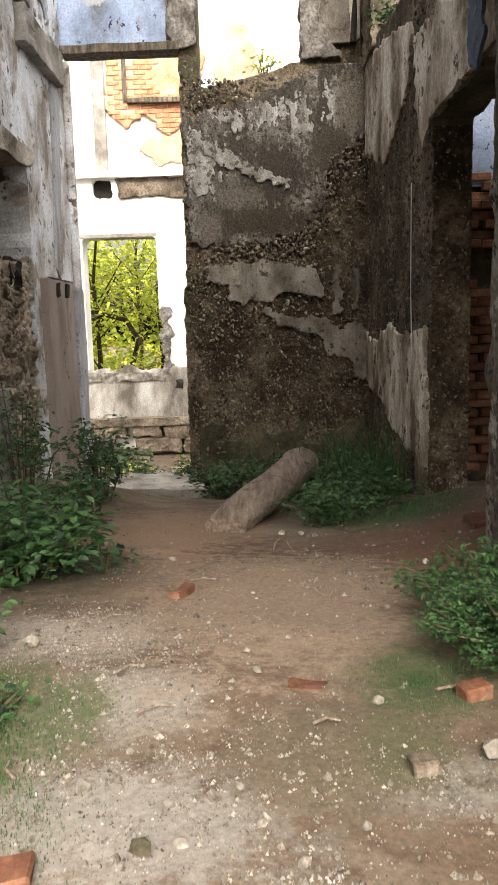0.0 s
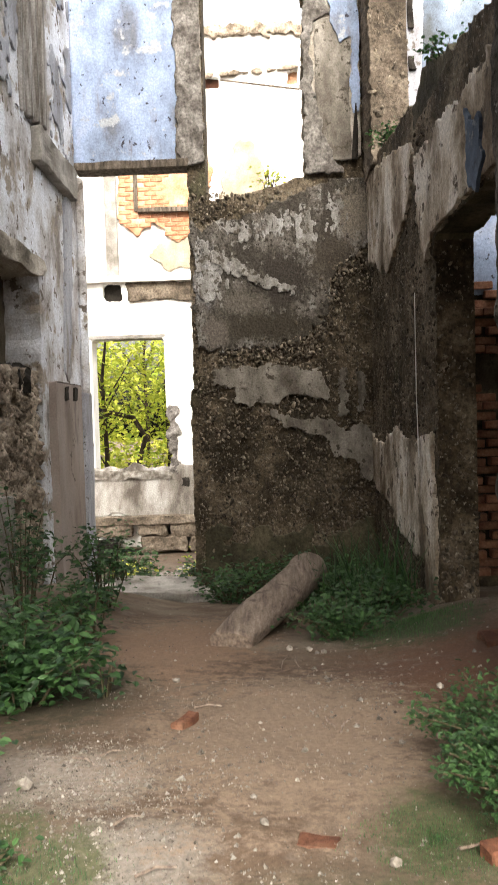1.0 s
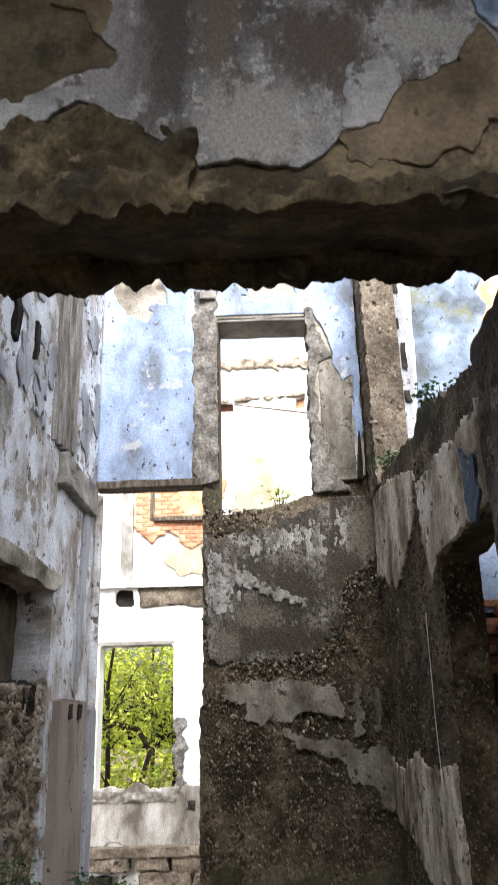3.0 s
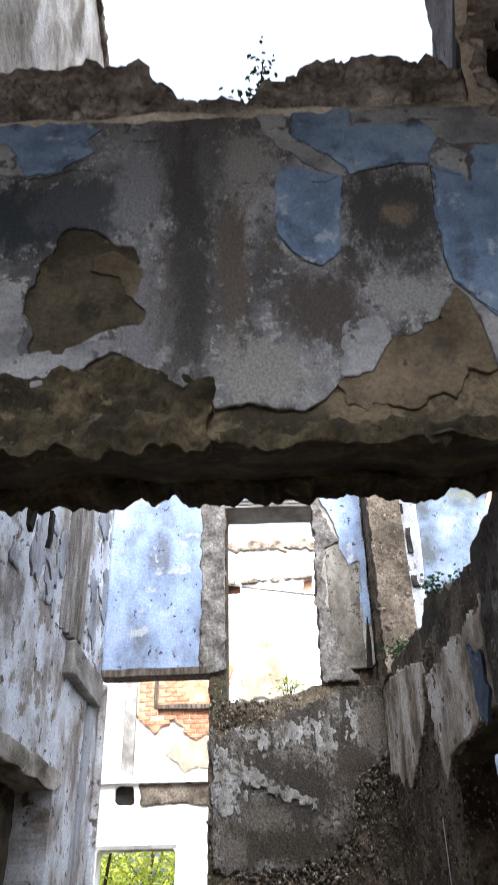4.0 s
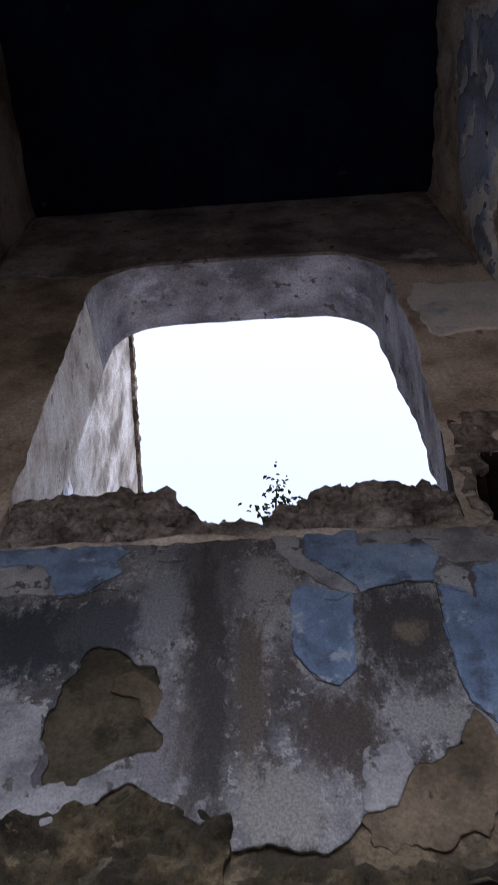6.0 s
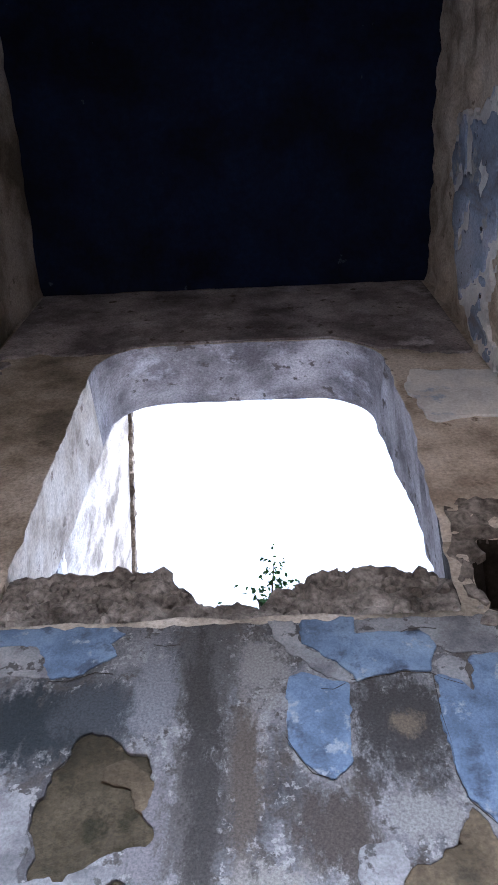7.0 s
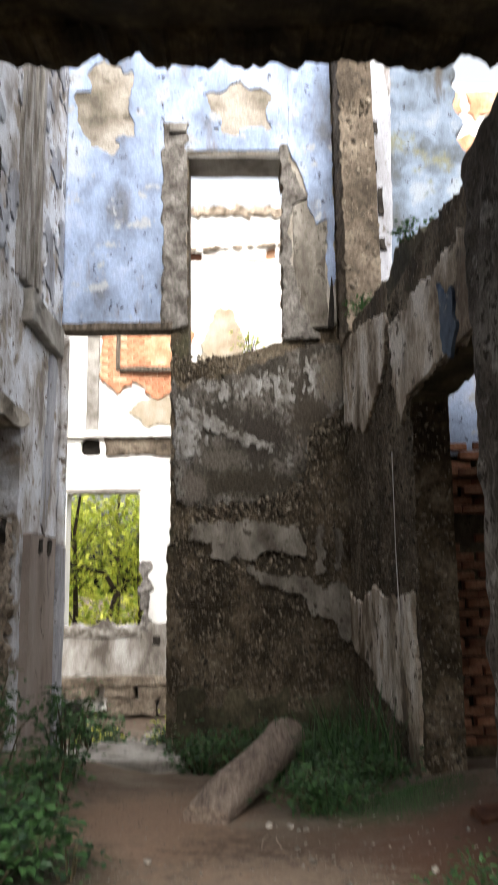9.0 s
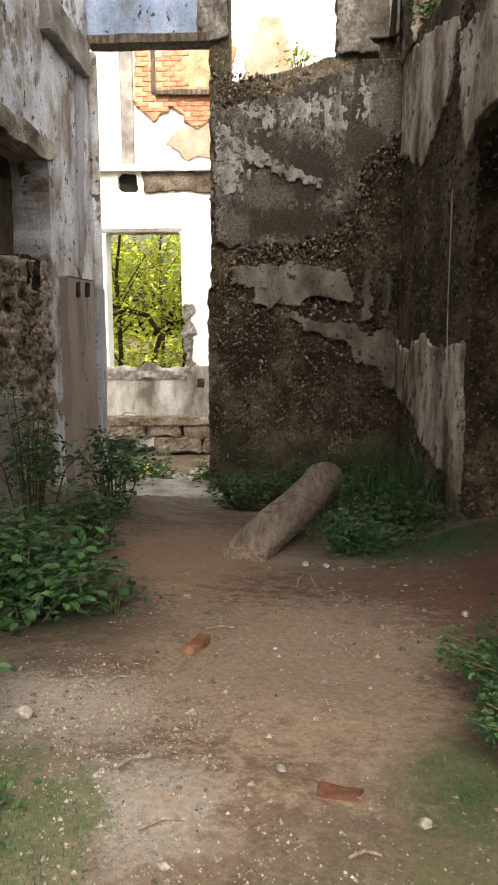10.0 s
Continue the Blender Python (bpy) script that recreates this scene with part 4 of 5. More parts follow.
# dark blocks stand in for small holes, shade painted in
for y in (7.36, 7.68):
    part("socket", box_bm(LX - 0.08, LX + 0.076, y, y + 0.09, 1.16, 1.28, jitter=0.03, cuts=2, seed=y), M_DARKHOLE, wall_left, "small dark hole")


slab("upper_blue_plaster", lambda U, V: np.minimum(box_sd(U, V, 2.1, 8.3, 3.5, 7.2), -0.05 + rag(U, V, 0.5, 0.3, 2.0) + rag(U, V, 0.1, 0.06, 5.0)), (2.1, 8.36, 3.5, 7.3), 0.04, lambda u, v, w: (LX + 0.014 - w, u, v), 0.03, M_LAVENDER, relief=0.0, parent=wall_left, back=False)
pilaster = part("pilaster", box_bm(LX - 0.02, LX + 0.07, 7.06, 8.02, -1.0, 1.33, bevel=0.015, jitter=0.012, cuts=6), M_PINK, wall_left, "smooth greyish pink rendered pilaster")
strip = part("pilaster_strip", box_bm(LX - 0.02, LX + 0.10, 8.03, 8.36, -1.0, 1.26, bevel=0.012, jitter=0.012, cuts=6), M_LAVENDER, wall_left, "narrow blue-grey rendered strip")
ledge = part("beam_end", box_bm(LX - 0.1, LX + 0.09, 6.8, 8.1, 3.18, 3.48, bevel=0.015, jitter=0.02, cuts=6), M_CONCRETE)
tagged(ledge, "broken grey concrete beam along the wall", "beam", kind="structure")
ledge2 = part("recess_lintel", box_bm(LX - 0.35, LX + 0.03, 5.1, 7.02, 2.22, 2.38, bevel=0.015, jitter=0.04, cuts=8), M_GREYBEIGE)
tagged(ledge2, "broken grey concrete lintel over the recess", "lintel", kind="structure")
for k, (y, w) in enumerate(((6.52, 0.05), (6.66, 0.07), (6.80, 0.05), (6.92, 0.09))):
    tagged(part("timber_post", box_bm(LX - 0.02, LX + 0.04 + 0.02 * k, y, y + w, 3.5, 7.3, bevel=0.008, jitter=0.012, cuts=5, seed=k), M_GREY_WOOD), "grey weathered upright timber fixed to the wall", "post", group="upright timbers")
rg = random.Random(12)
# gashes are near-black blocks on the plaster, shade in their colour
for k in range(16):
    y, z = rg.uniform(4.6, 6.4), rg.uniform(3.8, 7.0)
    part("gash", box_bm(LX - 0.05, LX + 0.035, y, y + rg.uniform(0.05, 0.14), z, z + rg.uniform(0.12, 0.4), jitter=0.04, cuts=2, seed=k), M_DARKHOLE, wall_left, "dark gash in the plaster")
coping = slab("coping", lambda U, V: 0.09 - np.abs(V - np.interp(U, (2.0, 4.2, 6.2, 7.2, 8.4), (12.4, 11.6, 10.4, 8.6, 7.6)) + 0.05) + rag(U, V, 0.12, 0.05, 4.0), (2.05, 8.36, 7.3, 12.6), 0.05, lambda u, v, w: (LX + 0.05 - w, u, v), 0.1, M_RUBBLE, relief=0.03, parent=wall_left, label="dark crumbled coping")

# ---- right wall of the roofless room ----
RX = 1.0


def field_right(U, V):
    top = np.interp(U, (2.0, 3.4, 4.4, 5.0, 5.4, 5.6, 5.9, 6.6, 7.6, 8.4), (2.75, 2.85, 3.02, 3.12, 3.30, 3.28, 3.20, 3.30, 3.42, 3.5)) + rag(U, 0 * V, 0.3, 0.07, 6.0) + rag(U, 0 * V, 0.07, 0.03, 2.0)
    door = np.minimum(np.minimum(U - 3.35, 5.32 - U), 2.12 - V) + rag(U, V, 0.12, 0.03, 8.0)
    return np.minimum(np.minimum(U - 2.05, BY + 0.02 - U), np.minimum(np.minimum(V + 1.2, top - V), -door))


wall_right = slab("wall_east_room", field_right, (2.0, BY + 0.05, -1.2, 3.8), 0.035, lambda u, v, w: (RX + w, u, v), 0.25, M_RUBBLE_DARK, relief=0.018, relief_size=0.06, seed=9.0)
remat(wall_right, M_MOSSY, lambda c, n: c.z > 3.04 and 4.8 < c.y < 6.0 or n.z > 0.5)
tagged(wall_right, "low broken rubble wall, black with damp, with a doorway", "wall", kind="structure")


def right_plaster(U, V):
    a = poly_sd(U, V, [(2.1, 2.05), (4.1, 2.05), (5.36, 2.14), (5.54, 1.98), (5.80, 2.41), (5.84, 2.76), (4.6, 2.70), (3.9, 2.66), (2.1, 2.5)])
    b = poly_sd(U, V, [(8.4, 3.4), (7.4, 3.25), (6.64, 3.1), (5.98, 2.92), (6.02, 2.55), (6.63, 2.36), (7.1, 2.2), (7.64, 2.37), (8.4, 2.55)])
    low = poly_sd(U, V, [(8.4, 0.75), (7.92, 0.66), (6.9, 0.85), (6.3, 0.72), (5.45, 0.82), (5.37, 0.21), (5.40, -0.45), (5.66, -0.45), (5.75, -0.1), (6.28, -0.1), (7.01, 0.01), (7.22, 0.16), (8.07, 0.19), (8.4, 0.3)])
    c = box_sd(U, V, 2.1, 3.3, -0.2, 2.5)
    f = np.maximum(np.maximum(a, b), np.maximum(low, c)) + rag(U * 0.8, V, 0.2, 0.08, 4.0) + rag(U, V, 0.06, 0.05, 6.0)
    return np.minimum(f, np.where((U > 3.3) & (U < 5.36), V - 2.14, 9))


slab("plaster_remains", right_plaster, (2.1, 8.36, -0.55, 3.5), 0.026, lambda u, v, w: (RX - 0.025 + w, u, v), 0.03, M_RIGHT, relief=0.01, parent=wall_right, label="streaked whitewashed plaster remains", back=False)
slab("blue_paint", lambda U, V: poly_sd(U, V, [(4.06, 2.40), (4.36, 2.56), (4.33, 2.16), (4.22, 2.10), (4.08, 2.2)]) + rag(U, V, 0.12, 0.05, 3.0), (3.9, 4.5, 2.0, 2.7), 0.02, lambda u, v, w: (RX - 0.042 + w, u, v), 0.02, M_BLUE, relief=0.006, parent=wall_right, label="streak of old blue paint", back=False)
# broken stub of the upper side wall
stub = slab("wall_stub", lambda U, V: np.minimum(np.minimum(U - 7.75 - 0.05 * (V - 3.4), 9.0 - U), np.minimum(V - 3.35, 7.6 - V)) + rag(U, V, 0.3, 0.02, 3.0), (7.5, 9.0, 3.2, 7.7), 0.03, lambda u, v, w: (0.96 + w, u, v), 0.36, M_RUBBLE, relief=0.03, relief_size=0.08)
tagged(stub, "broken upright stub of brown rubble masonry", "wall", kind="structure")

# ---- rooms beyond ----
AY = 14.03


def field_far(U, V):
    win = np.minimum(np.minimum(U + 3.16, -1.88 + (0.10 * np.clip((1.25 - V) / 0.5, 0, 1) + rag(0 * U, V, 0.25, 0.05, 3.0)) * (V < 1.3) - U), np.minimum(V - 0.03 - rag(U, 0 * V, 0.3, 0.05, 1.0), 2.39 - V))
    hole = np.maximum(box_sd(U, V, -2.94, -2.60, 3.05, 3.37), np.maximum(box_sd(U, V, -1.05, -0.78, 6.68, 6.9), box_sd(U, V, 0.42, 0.60, 6.70, 6.96))) + rag(U, V, 0.15, 0.03, 2.0)
    top = 7.75 + rag(U, 0 * V, 0.4, 0.12, 5.0)
    return np.minimum(np.minimum(np.minimum(U + 6, 3.0 - U), np.minimum(V + 1.3, top - V)), -np.maximum(win, hole))


for hx, hz, hw, hm in ((-3.1, 2.9, 0.65, M_DARKHOLE), (-1.1, 6.6, 0.5, M_BRICK), (0.35, 6.6, 0.4, M_ORANGE_RENDER)):
    tagged(part("beam_pocket", box_bm(hx, hx + hw, AY + 0.12, AY + 0.5, hz, hz + 0.55), hm), "beam pocket left in the far wall", "hole", kind="structure")
wall_far = slab("wall_far", field_far, (-6.05, 3.05, -1.3, 8.1), 0.06, lambda u, v, w: (u, AY + w, v), 0.4, M_WHITE, relief=0.02, relief_size=0.2, seed=1.0)
tagged(wall_far, "bright whitewashed wall of the room beyond, with a window", "wall", kind="structure")


pier = slab("wall_pier_near", lambda U, V: np.minimum(np.minimum(U - 2.06, 3.04 - U), np.minimum(V + 0.5, 2.55 + 0.1 * (3.0 - U) - V)) + rag(U, V, 0.2, 0.04, 7.0), (2.0, 3.15, -0.5, 2.8), 0.04, lambda u, v, w: (0.72 + w, u, v), 0.3, M_STAINED, relief=0.02, relief_size=0.12)
tagged(pier, "dark damp-stained plastered pier beside the doorway", "wall", kind="structure")
# ---- pieces of the rooms beyond ----
back_x = slab("wall_beyond", lambda U, V: np.minimum(np.minimum(U - 1.9, 3.55 - 0.06 * (V - 8.0) + rag(0 * U, V, 0.3, 0.15, 2.0) - U), np.minimum(V - 2.0, 10.5 - V)), (1.85, 3.9, 2.0, 10.6), 0.06, lambda u, v, w: (u, 12.0 + w, v), 0.4, M_BLUE_OUT, relief=0.01)
tagged(back_x, "pale blue plastered wall of a neighbouring room", "wall", kind="structure")
strip2 = slab("wall_pier", lambda U, V: np.minimum(np.minimum(U - 1.34, np.interp(V, (3.4, 5.0, 8.0), (1.66, 1.72, 1.80)) - U), np.minimum(V + 1.0, 7.9 - V)) + rag(U, V, 0.2, 0.02, 2.0), (1.3, 1.9, -1.0, 8.0), 0.05, lambda u, v, w: (u, 9.0 + w, v), 0.5, M_LAVENDER, relief=0.01)
tagged(strip2, "narrow pale plastered pier with black gashes", "wall", kind="structure")
for k, (x, z, s) in enumerate(((1.52, 6.25, 0.16), (1.50, 5.75, 0.12), (1.56, 5.2, 0.34), (1.57, 4.75, 0.14))):
    tagged(part("gash", box_bm(x, x + 0.055, 8.97, 9.1, z, z + s, jitter=0.03, cuts=2, seed=k), M_DARKHOLE, strip2))
neighbour = slab("neighbour_building", lambda U, V: np.minimum(box_sd(U, V, 4.5, 12.0, -1.0, 13.6), -np.maximum(box_sd(U, V, 6.6, 7.6, 8.5, 10.6), box_sd(U, V, 9, 10, 8.5, 10.6))) + rag(U, V, 0.4, 0.05, 2.0), (4.4, 12.1, -1.0, 13.8), 0.15, lambda u, v, w: (u, 19.0 + w, v), 0.5, M_WHITE, relief=0.02)
tagged(neighbour, "sunlit whitewashed building wall with ochre patches", "building", kind="structure")
slab("ochre_patch", lambda U, V: np.minimum(box_sd(U, V, 5.0, 7.0, 9.5, 13.4), 0.1 + rag(U, V, 0.8, 0.5, 4.0)), (4.8, 7.2, 9.3, 13.5), 0.1, lambda u, v, w: (u, 18.96 + w, v), 0.04, M_ORANGE_RENDER, parent=neighbour, back=False)

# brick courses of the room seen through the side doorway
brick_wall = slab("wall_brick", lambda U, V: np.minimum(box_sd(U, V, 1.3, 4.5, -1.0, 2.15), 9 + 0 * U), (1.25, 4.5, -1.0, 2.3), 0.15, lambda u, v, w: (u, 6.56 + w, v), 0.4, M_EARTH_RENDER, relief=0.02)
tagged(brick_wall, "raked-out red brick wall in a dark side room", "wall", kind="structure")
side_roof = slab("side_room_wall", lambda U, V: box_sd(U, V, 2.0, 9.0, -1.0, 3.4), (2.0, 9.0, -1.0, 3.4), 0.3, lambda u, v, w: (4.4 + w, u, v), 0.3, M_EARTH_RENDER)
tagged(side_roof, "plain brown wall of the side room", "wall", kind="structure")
# unseen slab, added above the side room to keep skylight off the bricks
side_light_block = slab("side_room_ceiling", lambda U, V: box_sd(U, V, 1.2, 4.5, 2.2, 6.0) + 0.01, (1.26, 4.5, 2.2, 6.0), 0.3, lambda u, v, w: (u, v, 2.62 + w), 0.12, M_EARTH_RENDER)
tagged(side_light_block, "unseen brown slab added to keep daylight off the side room", "ceiling", kind="structure")
blue_side = slab("wall_blue_side", lambda U, V: np.minimum(box_sd(U, V, 1.45, 4.0, 1.9, 3.3), 0.25 + rag(U, V, 0.5, 0.3, 2.0)), (1.4, 4.0, 1.8, 3.4), 0.05, lambda u, v, w: (u, 6.54 + w, v), 0.3, M_PALE_BLUE, relief=0.01)
tagged(blue_side, "remnant of pale blue plaster above brick", "wall", kind="structure")
bm = box_bm(-0.105, 0.105, -0.05, 0.05, -0.031, 0.031, bevel=0.006)
brick_mesh = bpy.data.meshes.new("brick")
bm.to_mesh(brick_mesh)
bm.free()
brick_mesh.materials.append(M_BRICK)
rng = random.Random(5)


# same brick in the colour that carries the light
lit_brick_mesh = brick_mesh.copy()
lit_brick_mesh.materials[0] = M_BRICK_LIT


def lay_brick(x, y, z, parent, turn=0.0, mesh=brick_mesh):
    b = new("brick", mesh)
    b.parent = parent
    b.matrix_basis = pose(x, y, z, rng.uniform(-1.5, 1.5), rng.uniform(-1.5, 1.5), turn + rng.uniform(-2, 2))
    return b


for row in range(32):
    z = -0.35 + row * 0.075
    for c in range(4):
        out = 0.0 if row % 2 else 0.055
        if rng.random() > 0.14:
            lay_brick(1.30 + c * 0.225 + (0.11 if row % 2 else 0.0) + rng.uniform(-0.025, 0.025), 6.57 - out * rng.uniform(0.2, 1.3), z + rng.uniform(-0.006, 0.006), brick_wall)

# far wall: cornice, pilaster, brick panel, ledges
part("cornice", box_bm(-6.0, 2.9, AY - 0.10, AY + 0.02, 3.38, 3.48, bevel=0.015, jitter=0.02, cuts=7), M_WHITE, wall_far, "cream moulded string course")
slab("broken_band", lambda U, V: np.minimum(box_sd(U, V, -2.5, 0.5, 3.04, 3.36), 9 + 0 * U) + rag(U, V, 0.2, 0.05, 3.0), (-2.6, 0.6, 2.95, 3.45), 0.05, lambda u, v, w: (u, AY - 0.03 + w, v), 0.05, M_RUBBLE, relief=0.02, parent=wall_far, label="bare rubble band under the string course", back=False)
part("flat_pilaster", box_bm(-2.84, -2.63, AY - 0.06, AY + 0.02, 3.48, 7.6, bevel=0.01, jitter=0.012, cuts=6), M_CONCRETE, wall_far, "flat pale grey pilaster")


def brick_zone(U, V):
    return np.minimum(np.minimum(U + 2.62, -0.95 - U), np.minimum(V - np.interp(U, (-2.6, -2.3, -2.0, -1.5, -1.0, 0), (4.55, 4.2, 4.35, 4.1, 4.0, 4.0)), 5.5 - V)) + rag(U, V, 0.3, 0.12, 5.0)


slab("brick_bedding", brick_zone, (-2.7, 0.05, 3.9, 6.3), 0.05, lambda u, v, w: (u, AY - 0.045 + w, v), 0.05, M_ORANGE_RENDER, relief=0.01, parent=wall_far, label="orange brick dust bedding", back=False)
slab("ochre_render", lambda U, V: blob_sd(U, V, -1.6, 3.85, 0.42, 0.28) + rag(U, V, 0.25, 0.1, 1.0), (-2.2, -1.0, 3.4, 4.3), 0.04, lambda u, v, w: (u, AY - 0.03 + w, v), 0.03, M_CREAM, parent=wall_far, label="ochre bare render", back=False)
slab("ochre_render", lambda U, V: poly_sd(U, V, [(-0.72, 5.3), (-0.45, 5.75), (-0.25, 5.75), (-0.02, 5.3), (0.0, 4.7), (-0.84, 4.7)]) + rag(U, V, 0.2, 0.08, 2.0), (-0.95, 0.2, 4.6, 6.0), 0.04, lambda u, v, w: (u, AY - 0.06 + w, v), 0.03, M_CREAM, parent=wall_far, label="ochre bare render", back=False)
slab("broken_jamb", lambda U, V: np.minimum(np.minimum(U + 1.84, -1.66 - U), np.minimum(V + 0.1, 1.2 - V)) + rag(U, V, 0.2, 0.08, 5.0), (-1.9, -1.5, -0.15, 1.35), 0.03, lambda u, v, w: (u, AY - 0.03 + w, v), 0.05, M_GREYRUBBLE, relief=0.03, relief_size=0.1, parent=wall_far, label="grey broken masonry beside the window", back=False)
slab("crumbled_top", lambda U, V: 0.09 - np.abs(V - 7.66) + rag(U, V, 0.18, 0.09, 3.0), (-2.5, 2.9, 7.4, 7.95), 0.04, lambda u, v, w: (u, AY - 0.05 + w, v), 0.06, M_RUBBLE_LIGHT, relief=0.03, parent=wall_far, label="crumbled brown wall top", back=False)
slab("broken_band", lambda U, V: 0.03 - np.abs(V - 6.96 - 0.05 * U) + rag(U, V, 0.15, 0.06, 8.0), (-1.3, 1.2, 6.75, 7.15), 0.03, lambda u, v, w: (u, AY - 0.05 + w, v), 0.06, M_RUBBLE_LIGHT, parent=wall_far, label="thin broken band of bare masonry", back=False)
part("small_hole", box_bm(-1.64, -1.50, AY - 0.05, AY + 0.1, -0.24, -0.08, jitter=0.04, cuts=2), M_DARKHOLE, wall_far, "small dark hole")
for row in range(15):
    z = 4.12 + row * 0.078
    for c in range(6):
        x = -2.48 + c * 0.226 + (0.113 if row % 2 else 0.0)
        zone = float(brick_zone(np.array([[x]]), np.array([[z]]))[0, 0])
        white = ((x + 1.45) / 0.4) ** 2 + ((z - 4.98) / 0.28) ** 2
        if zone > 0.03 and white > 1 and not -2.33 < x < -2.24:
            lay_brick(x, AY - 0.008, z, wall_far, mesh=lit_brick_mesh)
part("slot_board", box_bm(-2.32, -2.25, AY - 0.09, AY - 0.02, 4.60, 5.4, jitter=0.01, cuts=2), M_WOOD, wall_far, "dark timber strip")
part("ledge", box_bm(-2.25, -0.6, AY - 0.14, AY + 0.0, 4.56, 4.64, bevel=0.01, jitter=0.02, cuts=6), M_WOOD, wall_far, "dark charred window ledge")
part("window_lintel", box_bm(-3.3, -1.86, AY - 0.012, AY + 0.4, 2.39, 2.46, bevel=0.008, jitter=0.008, cuts=4), M_CONCRETE, wall_far, "thin grey lintel")
part("window_ledge", box_bm(-3.3, -1.8, AY - 0.06, AY + 0.42, -0.09, 0.06, bevel=0.02, jitter=0.05, cuts=7), M_STONE, wall_far, "broken stone window ledge")
slab("lower_render", lambda U, V: np.minimum(box_sd(U, V, -5, 2.9, -0.75, 0.15), 9 + 0 * U) + rag(U, V, 0.4, 0.12, 3.0), (-5, 3, -0.9, 0.4), 0.06, lambda u, v, w: (u, AY - 0.03 + w, v), 0.03, M_GREYWHITE, parent=wall_far, label="dirty grey-beige render below the window", back=False)
# plinth takes the dark rubble colour to hold its shade
part("plinth", box_bm(-6, 2.9, AY - 0.32, AY + 0.0, -0.86, -0.74, bevel=0.02, jitter=0.04, cuts=9), M_RUBBLE, wall_far, "dark projecting stone plinth")
for k, (x, w, z, h) in enumerate(((-3.15, 0.62, -1.08, 0.22), (-2.4, 0.5, -1.06, 0.2), (-1.85, 0.55, -1.1, 0.24), (-2.35, 0.8, -1.36, 0.28), (-1.5, 0.6, -1.36, 0.26))):
    tagged(part("foundation_stone", box_bm(x, x + w, AY - 0.30, AY, z, z + h, bevel=0.03, jitter=0.05, cuts=3, seed=k * 3), M_RUBBLE), "rough brown foundation stone under the plinth", "stone", group="foundation stones")
# near-black block paints the shade of a cavity
part("cavity", box_bm(-3.35, -2.8, AY - 0.34, AY - 0.05, -1.44, -1.16, jitter=0.04, cuts=3), M_DARKHOLE, wall_far, "black cavity under the plinth")
rod = part("metal_rod", tube([(-0.75, AY - 0.12, 6.78), (-0.1, AY - 0.12, 6.68), (0.62, AY - 0.12, 6.57)], [0.02, 0.02, 0.02], 6), M_WOOD)
tagged(rod, "thin rusty rod across the far wall", "rod")

# ---- doorstep ----
step = part("doorstep", box_bm(-2.04, -0.6, 8.02, 8.9, -1.05, -0.80, bevel=0.025, jitter=0.03, cuts=7), M_CONCRETE)
tagged(step, "worn grey stone doorstep", "step", kind="structure")
for k in range(16):
    x, y = rng.uniform(-1.75, -1.15), rng.uniform(9.1, 11.6)
    rock = part("paving_stone", hull_rock(rng.uniform(0.10, 0.22), 100 + k, 0.45), M_STONE)
    rock.matrix_basis = pose(x, y, ground_z(x, y) + 0.02 + 0.10 * (y > 10), 0, 0, rng.uniform(0, 360))
    tagged(rock, "pale sunlit rubble stone lying beyond the doorway", "stone", group="stones beyond the doorway")


# ---- embedded stones of the rubble masonry ----
def embedded(name, count, spot, parent, size=(0.008, 0.022), seed=1, material=None):
    r2 = random.Random(seed)
    base = bmesh.new()
    bmesh.ops.create_icosphere(base, subdivisions=1, radius=1.0)
    bv, bf = [v.co.copy() for v in base.verts], [[v.index for v in f.verts] for f in base.faces]
    base.free()
    verts, faces = [], []
    for _ in range(count):
        p = spot(r2)
        if p is None:
            continue
        rot = Euler((r2.uniform(0, 6), r2.uniform(0, 6), r2.uniform(0, 6))).to_matrix()
        s = r2.uniform(*size) * (1.6 if r2.random() < 0.12 else 1.0)
        sc = Vector((s * r2.uniform(0.8, 1.6), s * r2.uniform(0.6, 1.1), s * r2.uniform(0.5, 0.9)))
        k = len(verts)
        for c in bv:
            q = rot @ Vector((c.x * sc.x, c.y * sc.y, c.z * sc.z)) * r2.uniform(0.85, 1.1)
            verts.append((p[0] + q.x, p[1] + q.y, p[2] + q.z))
        faces += [[k + i for i in f] for f in bf]
    return tagged(part(name, (verts, faces), material or M_PEBBLE, parent), "small stones set in the mortar", kind="stuff")


def point_field(f, u, v):
    return float(f(np.array([[u]]), np.array([[v]]))[0, 0])


def spot_back(r2):
    u, v = r2.uniform(-0.86, 0.98), r2.uniform(-0.9, 3.3)
    if point_field(lower_plaster, u, v) > 0 or point_field(stair_plaster, u, v) > 0 or fbm((u * 2.2, v * 2.2, 4), 3) < r2.uniform(-0.9, 0.35):
        return None
    return (u, BY + 0.010 - 0.016 * r2.random(), v)


def spot_right(r2):
    u, v = r2.uniform(5.36, 8.36), r2.uniform(-0.7, 3.0)
    if point_field(right_plaster, u, v) > 0 or fbm((u * 2.2, v * 2.2, 9), 3) < r2.uniform(-0.9, 0.35):
        return None
    return (RX + 0.004, u, v)


def spot_crescent(r2):
    f = r2.random()
    u = float(np.interp(f, (0, 0.35, 0.6, 0.8, 1), (-0.6, 0.15, 0.5, 0.62, 0.78))) + r2.gauss(0, 0.06)
    return (min(u, 0.97), BY - 0.012, float(np.interp(f, (0, 0.35, 0.6, 0.8, 1), (1.58, 1.64, 1.82, 2.35, 2.55))) + r2.gauss(0, 0.06))


